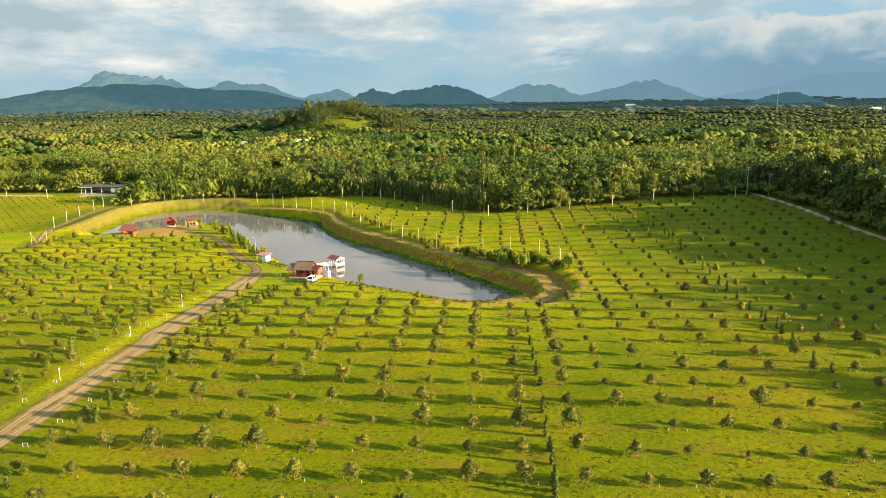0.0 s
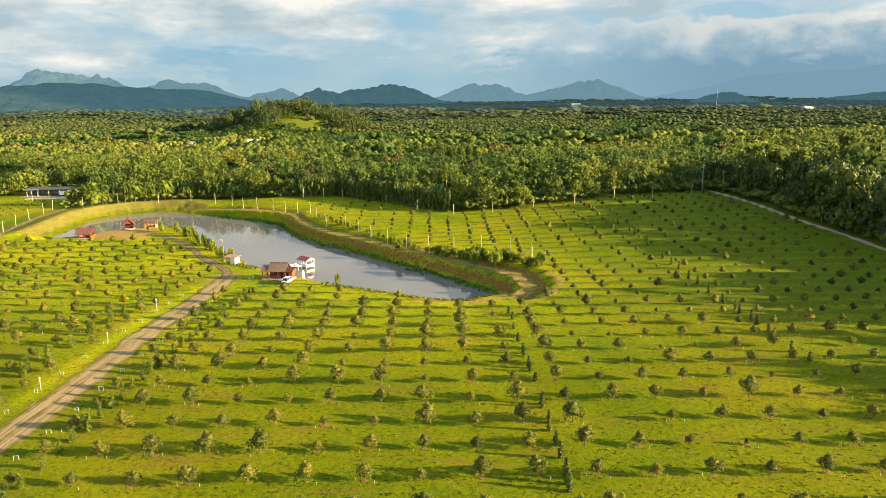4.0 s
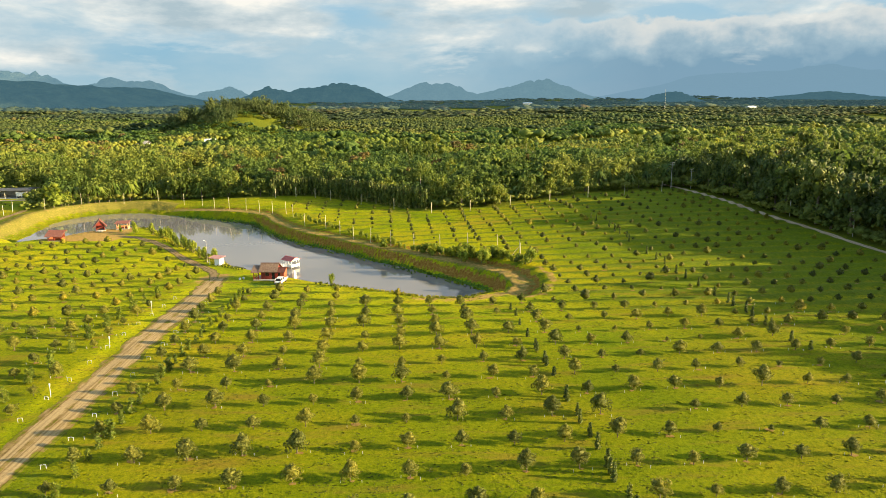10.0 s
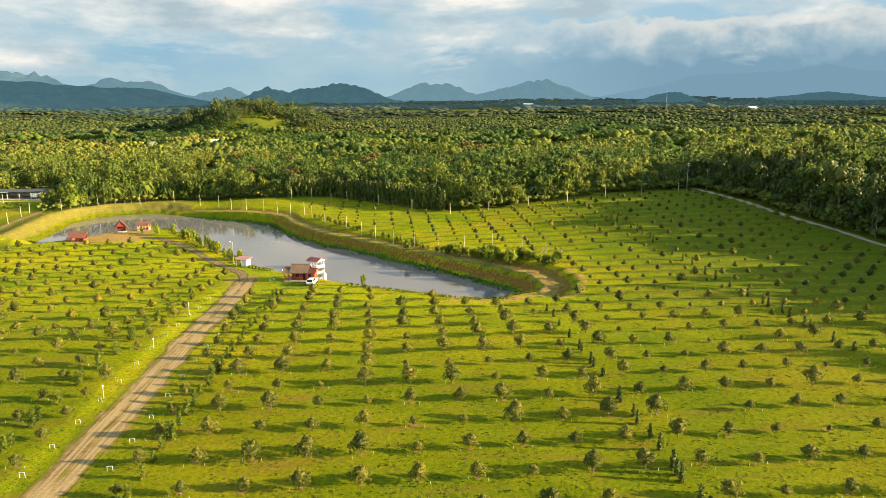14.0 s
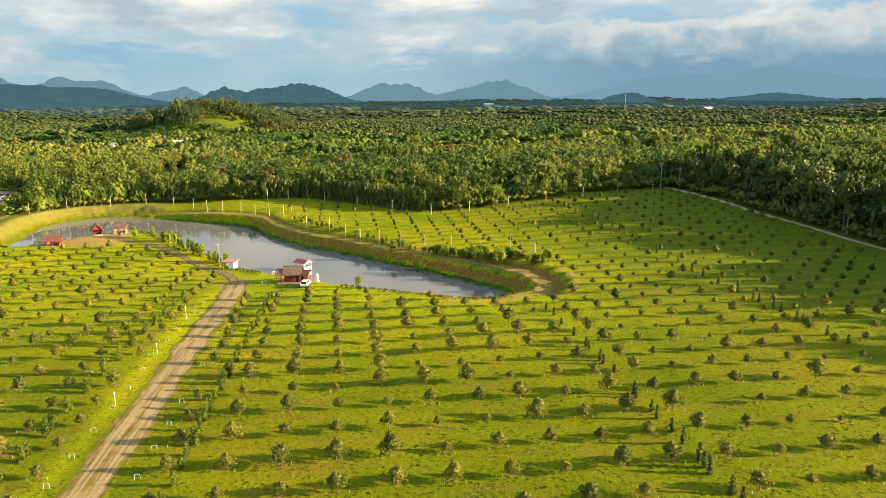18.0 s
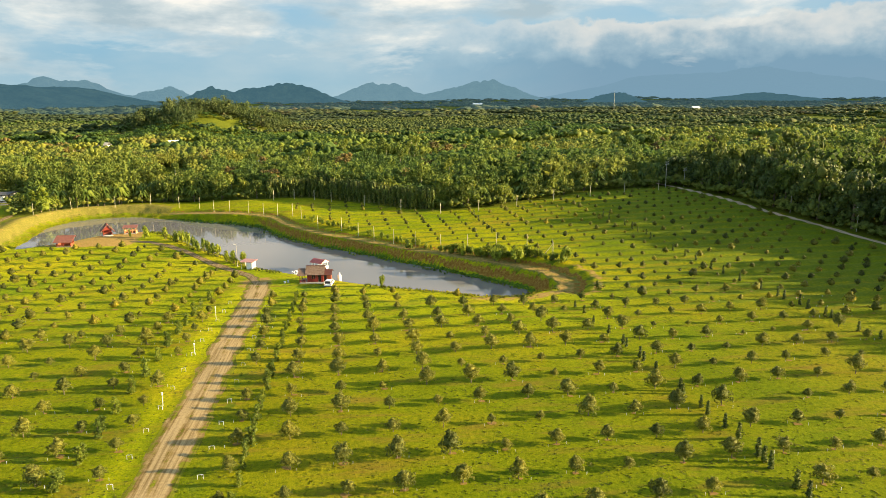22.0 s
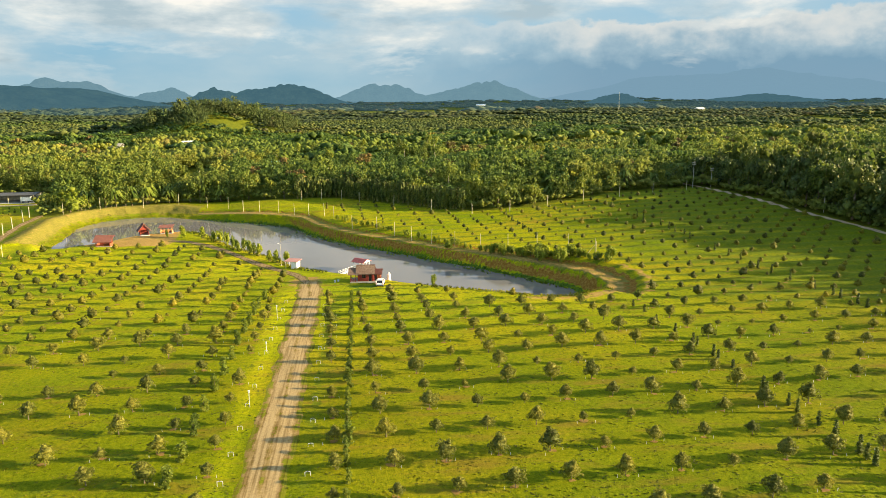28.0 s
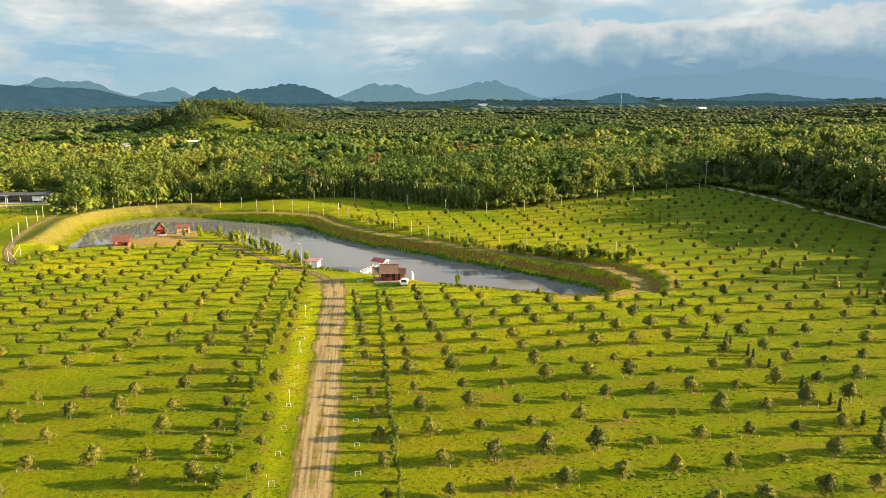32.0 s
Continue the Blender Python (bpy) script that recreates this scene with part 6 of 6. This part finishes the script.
stem_mesh = bpy.data.meshes.new("stems")
bm.to_mesh(stem_mesh)
bm.free()
stem_mesh.materials.append(bark)


def shrub(x, y, s, tall=1.0):
    root = new("shrub")
    root.matrix_basis = pose(x, y, gz(x, y) - 0.05, 0, 0, rg.random() * 360) @ Matrix.Diagonal((s, s, s * tall, 1))
    new("stems", stem_mesh).parent = root
    new("foliage", shrub_meshes[int(rg.integers(4))]).parent = root
    tagged(root, "bright lime-green leafy shrub on the pond bank", "shrub", "shrubs on the pond bank")


bushy = new("tree")
bushy.matrix_basis = pose(-151.5, 281, gz(-151.5, 281) - 0.1, 0, 0, 40) @ Matrix.Diagonal((10.5, 10.5, 9.5, 1))
new("trunk", trunk_mesh).parent = bushy
new("crown", np_mesh("crown", *crown_kind(3, 700, 0.05, 5, 3, 18, 0.7, 0.05, 0.42, 0.8), LIME_LEAF)).parent = bushy
tagged(bushy, "broad bushy yellow-green tree beside the levee", "tree", "trees along the wood's edge")
for x, y, s in ((-95.1, 217, 1.5), (-88.5, 214, 1.6), (-84.5, 211, 1.3), (-82.8, 209.5, 1.5), (-80.3, 206, 1.5), (-77.8, 202, 1.5), (-76.2, 199, 1.2), (-74, 197, 1.4), (-72.2, 194, 1.5), (-70.5, 192.6, 1.4),
                (-69, 190.5, 1.3), (-65.5, 184.5, 1.3), (-63.5, 182.4, 1.5), (-61.2, 182.2, 1.3), (-26.2, 148.6, 1.0), (-100, 219, 0.9)):
    shrub(x, y, s * 0.78, 1.75)
for k in range(92):
    t = k / 91
    x = -50 + t * 68 + rg.normal() * 0.5
    d0 = np.interp(x, (-50, -27, -9, 5, 12, 19), (241, 209, 188, 178, 173, 166))
    big = 0.5 + 0.5 * math.sin(x * 0.55) * math.sin(x * 0.23 + 1)
    if x < -10 and rg.random() < 0.4:
        continue
    shrub(x + 0.9, float(d0) + 1.2 + rg.normal() * 0.7, (0.58 + 0.4 * rg.random()) * (1 + 0.9 * big * (x > -12)), 1.15)
shrub(-17.9, 194.8, 1.4)
shrub(8.5, 174, 2.2)
shrub(3.5, 176.5, 2.0)

# white pipe arches along the farm road
arch_bm = bmesh.new()
for a, b2 in (((-0.45, 0, -0.15), (-0.45, 0, 0.8)), ((0.45, 0, -0.15), (0.45, 0, 0.75)), ((-0.47, 0, 0.8), (0.47, 0, 0.78))):
    tube(arch_bm, a, b2, 0.032, 0.032, 6)
arch_mesh = bpy.data.meshes.new("arch")
arch_bm.to_mesh(arch_mesh)
arch_bm.free()
arch_mesh.materials.append(white_paint)
bm = bmesh.new()
tube(bm, (0, 0, 0.75), (0, 0, 1.0), 0.045, 0.03, 6)
nozzle_mesh = bpy.data.meshes.new("nozzle")
bm.to_mesh(nozzle_mesh)
bm.free()
nozzle_mesh.materials.append(grey_sheet)


def pipe_arch(x, y):
    root = new("pipe_arch")
    root.matrix_basis = pose(x, y, gz(x, y), 0, 0, rg.normal() * 12) @ Matrix.Diagonal((0.62, 1, 0.55 + 0.2 * rg.random(), 1))
    new("pipe", arch_mesh).parent = root
    new("nozzle", nozzle_mesh).parent = root
    tagged(root, "bent white irrigation pipe standing beside the road", "pipe", "irrigation pipes along the road")


for k in range(13):
    pipe_arch(-55.7 - 0.01 * (6.35 * k), 62.2 + 6.35 * k)
for k in range(12):
    pipe_arch(-46.9 - 0.026 * (6.4 * k), 63.0 + 6.42 * k)
for x, y, h in ((-55.9, 88.6, 1.5), (-56.9, 127.4, 2.0), (-56.2, 107.6, 1.3)):
    ob = at_ground("standpipe", x, y, 0, "white standpipe with a wrapped top", "pipe")
    bm = bmesh.new()
    tube(bm, (0, 0, -0.2), (0, 0, h), 0.035, 0.035, 8)
    part("pipe", bm, white_paint, ob)
    bm = bmesh.new()
    tube(bm, (0, 0, h), (0, 0, h + 0.35), 0.07, 0.13, 8)
    part("cap", bm, white_paint, ob)

# mulch rings and irrigation stakes at the trees' feet
soil = rough_mat("red_brown_soil", (0.1938, 0.1046, 0.02325), (0.2635, 0.1705, 0.03875), 2.0, 0.95)
rings, stakes = [], []
ang = np.linspace(0, 2 * np.pi, 10, endpoint=False)
for x, y, side in keep:
    if y > 160:
        continue
    if rg.random() < 0.4:
        continue
    r = (0.18 + 0.24 * rg.random()) * (1 + 0.25 * rg.normal(size=10))
    px, py = x + r * np.cos(ang) * 1.3, y + r * np.sin(ang)
    pz = ground(px, py) + 0.035
    rings.append(np.stack([px, py, pz], 1))
    if y < 130 and rg.random() < 0.8:
        for s in (-1, 1):
            sx, sy = x + s * (0.9 + 0.3 * rg.random()), y - 0.4 + 0.3 * rg.normal()
            sz = gz(sx, sy)
            w_ = 0.013
            stakes.append([(sx - w_, sy - w_, sz - 0.1), (sx + w_, sy - w_, sz - 0.1), (sx + w_, sy + w_, sz - 0.1), (sx - w_, sy + w_, sz - 0.1),
                           (sx - w_, sy - w_, sz + 0.34), (sx + w_, sy - w_, sz + 0.34), (sx + w_, sy + w_, sz + 0.34), (sx - w_, sy + w_, sz + 0.34)])
v = np.concatenate(rings)
f = np.arange(len(v)).reshape(-1, 10)
tagged(new("mulch", np_mesh("mulch", v, f, soil)), "bare red-brown soil rings round the young trees", "soil", "", "stuff")
v = np.array(stakes).reshape(-1, 3)
cube = np.array([(0, 1, 5, 4), (1, 2, 6, 5), (2, 3, 7, 6), (3, 0, 4, 7), (4, 5, 6, 7)])
f = (cube[None] + (np.arange(len(stakes)) * 8)[:, None, None]).reshape(-1, 4)
tagged(new("irrigation_stakes", np_mesh("irrigation_stakes", v, f, white_paint)), "thin white irrigation stakes in the grass", "stakes", "", "stuff")

# ---- farm shed beyond the levee, and far roofs ----
barn = at_ground("farm_building", -188.5, 317, 2, "low open farm building with a grey sheet roof", "building", z=gz(-188, 312))
boxes("floor", [((-11, -6.5, -0.5), (11, 6, 0.12))], concrete, barn, "grey concrete yard")
boxes("back_wall", [((-10, 5.0, 0.1), (10, 5.2, 3.0))], concrete, barn)
for s in (-10, 9.8):
    boxes("side_wall", [((s, -1.0, 0.1), (s + 0.2, 5.0, 3.0))], concrete, barn)
for px in (-9.9, -5, 0, 5, 9.9):
    boxes("post", [((px - 0.12, -4.1, 0.1), (px + 0.12, -3.86, 3.2))], pale_post, barn)
slab("roof", [(-11, -4.8, 3.2), (11, -4.8, 3.2), (11, 0.5, 3.75), (-11, 0.5, 3.75)], 0.1, grey_sheet, barn, "grey metal roof")
slab("roof", [(-11, 5.8, 3.2), (11, 5.8, 3.2), (11, 0.5, 3.75), (-11, 0.5, 3.75)], 0.1, grey_sheet, barn, "grey metal roof")
boxes("fascia", [((-11, -4.9, 3.08), (-4, -4.8, 3.3))], blue_trim, barn, "pale blue fascia board")
truck = at_ground("trailer", -181.5, 313.6, 2, "white box trailer under the roof", "trailer", z=gz(-188, 312) + 0.1)
boxes("box", [((-1.9, -1.0, 0.6), (1.9, 1.0, 2.4))], white_wall, truck, "", 0.04)
for k in range(5):
    boxes("rib", [((-1.7 + k * 0.8, -1.05, 0.65), (-1.6 + k * 0.8, -1.0, 2.35))], pale_post, truck, "", 0.0)
for px in (-1.1, 1.1):
    for s in (-0.9, 0.9):
        bm = bmesh.new()
        tube(bm, (px, s - 0.1, 0.35), (px, s + 0.1, 0.35), 0.35, 0.35, 14)
        part("wheel", bm, rubber, truck, "black tyre")


def far_house(x, y, rz, w, d_, h, roof, label):
    root = at_ground("house", x, y, rz, label, "house", "houses among the trees")
    boxes("wall", [((-w / 2, -d_ / 2, -1), (w / 2, d_ / 2, h))], white_wall, root, "", 0.02)
    slab("roof", [(-w / 2 - 0.8, -d_ / 2 - 0.8, h), (w / 2 + 0.8, -d_ / 2 - 0.8, h), (w / 2 + 0.8, 0, h + 2.2), (-w / 2 - 0.8, 0, h + 2.2)], 0.2, roof, root)
    slab("roof", [(-w / 2 - 0.8, d_ / 2 + 0.8, h), (w / 2 + 0.8, d_ / 2 + 0.8, h), (w / 2 + 0.8, 0, h + 2.2), (-w / 2 - 0.8, 0, h + 2.2)], 0.2, roof, root)
    for k in range(3):
        boxes("window", [((-w / 3 + k * w / 3 - 0.6, -d_ / 2 - 0.06, h * 0.35), (-w / 3 + k * w / 3 + 0.6, -d_ / 2, h * 0.75))], dark_void, root, "", 0.0)


white_sheet = rough_mat("white_metal_sheet", (0.80, 0.84, 0.84), (0.72, 0.78, 0.8), 0.8, 0.4, 0.05)
far_house(-188, 617, 12, 11, 7, 3.2, white_sheet, "white-roofed house among plantation trees")
far_house(-243, 612, -8, 12, 7, 2.6, concrete, "pale-roofed house among plantation trees")
teal_sheet = rough_mat("teal_metal_sheet", (0.12, 0.38, 0.34), (0.09, 0.3, 0.28), 0.8, 0.6, 0.05)
far_house(-94, 435, 25, 5, 5, 2.0, teal_sheet, "small pale house with a teal roof among trees")
far_house(728, 1600, 10, 18, 12, 6.5, white_sheet, "large white building on the distant plain")
far_house(300, 2100, 0, 26, 14, 11.0, white_sheet, "long white building on the distant plain")
mast = at_ground("radio_mast", 500, 1500, 0, "thin pale lattice mast on the plain", "mast")
for s in ((-0.8, -0.5), (0.8, -0.5), (0, 0.9)):
    bm = bmesh.new()
    tube(bm, (s[0], s[1], -1), (s[0] * 0.25, s[1] * 0.25, 46), 0.14, 0.10, 5)
    part("leg", bm, concrete, mast)
for k in range(9):
    boxes("brace", [((-0.8 + 0.06 * k, -0.6 + 0.05 * k, 4 + k * 4.6), (0.8 - 0.06 * k, 0.8 - 0.07 * k, 4.3 + k * 4.6))], white_wall, mast, "", 0.0)

# ---- grass tufts ----
TUFT = leaf_mat("grass_blade", (0.093, 0.1046, 0.00465), (0.1085, 0.1162, 0.0062), (0.1279, 0.124, 0.00775), 0.05)
rt = np.random.default_rng(5)
n_t = 42000
ty = 56 + 90 * rt.random(n_t) ** 1.4
tx = -18 + (rt.random(n_t) - 0.5) * 2 * (62 + ty * 0.62)
clump = np.sin(tx * 0.9 + 2 * np.sin(ty * 0.35)) * np.sin(ty * 1.1 + np.sin(tx * 0.4)) + rt.normal(size=n_t) * 0.5
ok = (np.abs(tx + 51.8) > 2.6) & (clump > -0.2)
tx, ty = tx[ok], ty[ok]
dd, _ = shore_distance(tx, ty)
tx, ty = tx[dd > 7], ty[dd > 7]
tz = ground(tx, ty)
hh = 0.02 + 0.06 * rt.random(len(tx)) ** 2
ww = 0.10 + 0.14 * rt.random(len(tx))
an = rt.random(len(tx)) * 3.14
cx_, sy_ = np.cos(an) * ww, np.sin(an) * ww
lx, ly = rt.normal(size=len(tx)) * 0.08, rt.normal(size=len(tx)) * 0.08
tv = []
for ca, sa in ((cx_, sy_), (-sy_, cx_)):
    tv.append(np.stack([np.stack([tx - ca, ty - sa, tz - 0.03], 1), np.stack([tx + ca, ty + sa, tz - 0.03], 1),
                        np.stack([tx + ca * 0.7 + lx, ty + sa * 0.7 + ly, tz + hh], 1), np.stack([tx - ca * 0.7 + lx, ty - sa * 0.7 + ly, tz + hh * 0.8], 1)], 1))
tv = np.concatenate(tv).reshape(-1, 3)
tagged(new("grass", np_mesh("grass", tv, np.arange(len(tv)).reshape(-1, 4), TUFT)), "tufts of sunlit yellow-green orchard grass", "grass", "", "stuff")

# ---- reeds and rank grass on the banks, seedlings in the west field ----
REED = leaf_mat("reed_leaf", (0.095, 0.15, 0.016), (0.145, 0.215, 0.020), (0.19, 0.255, 0.028), 0.3, through=0.4)
LEVEE = leaf_mat("levee_grass_leaf", (0.14, 0.13, 0.022), (0.18, 0.16, 0.030), (0.225, 0.19, 0.042), 0.3)
RANK = leaf_mat("rank_grass_leaf", (0.08913, 0.1162, 0.0093), (0.1279, 0.1434, 0.0124), (0.1705, 0.1666, 0.01938), 0.3)


def blades(rg, n, size):
    """A clump of upright blades, as arrays."""
    a, r = rg.random(n) * 6.3, 0.35 * size * rg.random(n) ** 0.5
    bx_, by_ = r * np.cos(a), r * np.sin(a)
    t = rg.random(n) * 3.14
    w_ = 0.07 * size * (0.6 + rg.random(n))
    h_ = size * (0.5 + 0.6 * rg.random(n))
    ox, oy = 0.5 * bx_ + rg.normal(size=n) * 0.15 * size, 0.5 * by_ + rg.normal(size=n) * 0.15 * size
    c_, s_ = np.cos(t) * w_, np.sin(t) * w_
    z0 = np.zeros(n) - 0.05
    q_ = np.stack([np.stack([bx_ - c_, by_ - s_, z0], 1), np.stack([bx_ + c_, by_ + s_, z0], 1),
                   np.stack([bx_ + ox + c_ * 0.5, by_ + oy + s_ * 0.5, h_], 1), np.stack([bx_ + ox - c_ * 0.5, by_ + oy - s_ * 0.5, h_], 1)], 1)
    return q_.reshape(-1, 3), np.arange(4 * n).reshape(-1, 4)


def fringe(name, n, choose, size, mat, label, spread=(0.6, 1.5)):
    """Clumps where choose(x, y, d, far) holds, near the pond."""
    rf = np.random.default_rng(n)
    x, y = -142 + 165 * rf.random(n * 14), 132 + 155 * rf.random(n * 14)
    d0, f0 = shore_distance(x, y)
    ok = choose(x, y, d0, f0)
    x, y = x[ok][:n], y[ok][:n]
    z = np.maximum(ground(x, y), WATER_Z)
    v, f = blades(rf, 26, size)
    v, f = scatter(v, f, np.c_[x, y, z], spread[0] + (spread[1] - spread[0]) * rf.random(len(x)), rf.random(len(x)) * 6.3)
    tagged(new(name, np_mesh(name, v, f, mat)), label, "plants", "", "stuff")


lump = lambda x, y: np.sin(x * 0.45 + np.sin(y * 0.3) * 2) * np.sin(y * 0.5 + 1) * 1.3
fringe("reeds", 2600, lambda x, y, d, f: f & (x > -98) & (d > -2.0 - lump(x, y)) & (d < 0.9), 0.33, REED, "green reeds and floating weeds along the far shore")
fringe("bank_grass", 2600, lambda x, y, d, f: ~f & (d > 0.4) & (d < 8.0) & ((x > -30) | (x < -50)) & (x > -96) & (y > 130), 0.34, RANK, "rank yellow-green grass on the near bank")
fringe("levee_grass", 1500, lambda x, y, d, f: f & (x < -104) & (d > 0.2) & (d < 8.0), 0.16, LEVEE, "short yellow-green grass on the levee slope")
sx, sy = np.meshgrid(np.arange(-270, -163, 4.2), np.arange(170, 298, 4.2))
sx, sy = sx.ravel() + sy.ravel() * 0.06 - 12, sy.ravel()
ok = (sx < np.interp(sy, (170, 203, 238, 262, 300), (-135, -150, -161, -166, -170)) - 3) & (sx > -75 - 0.78 * sy)
sx, sy = sx[ok], sy[ok]
rs = np.random.default_rng(3)
v, f = leaves(rs, [(0, 0, 0.35, 0.35, 0.35, 0.35)], 40, 0.24)
v, f = scatter(v, f, np.c_[sx, sy, ground(sx, sy)], 0.6 + 0.6 * rs.random(len(sx)), rs.random(len(sx)) * 6.3)
tagged(new("seedlings", np_mesh("seedlings", v, f, ORCHARD_FAR)), "rows of small seedlings in a grass field", "plants", "", "stuff")
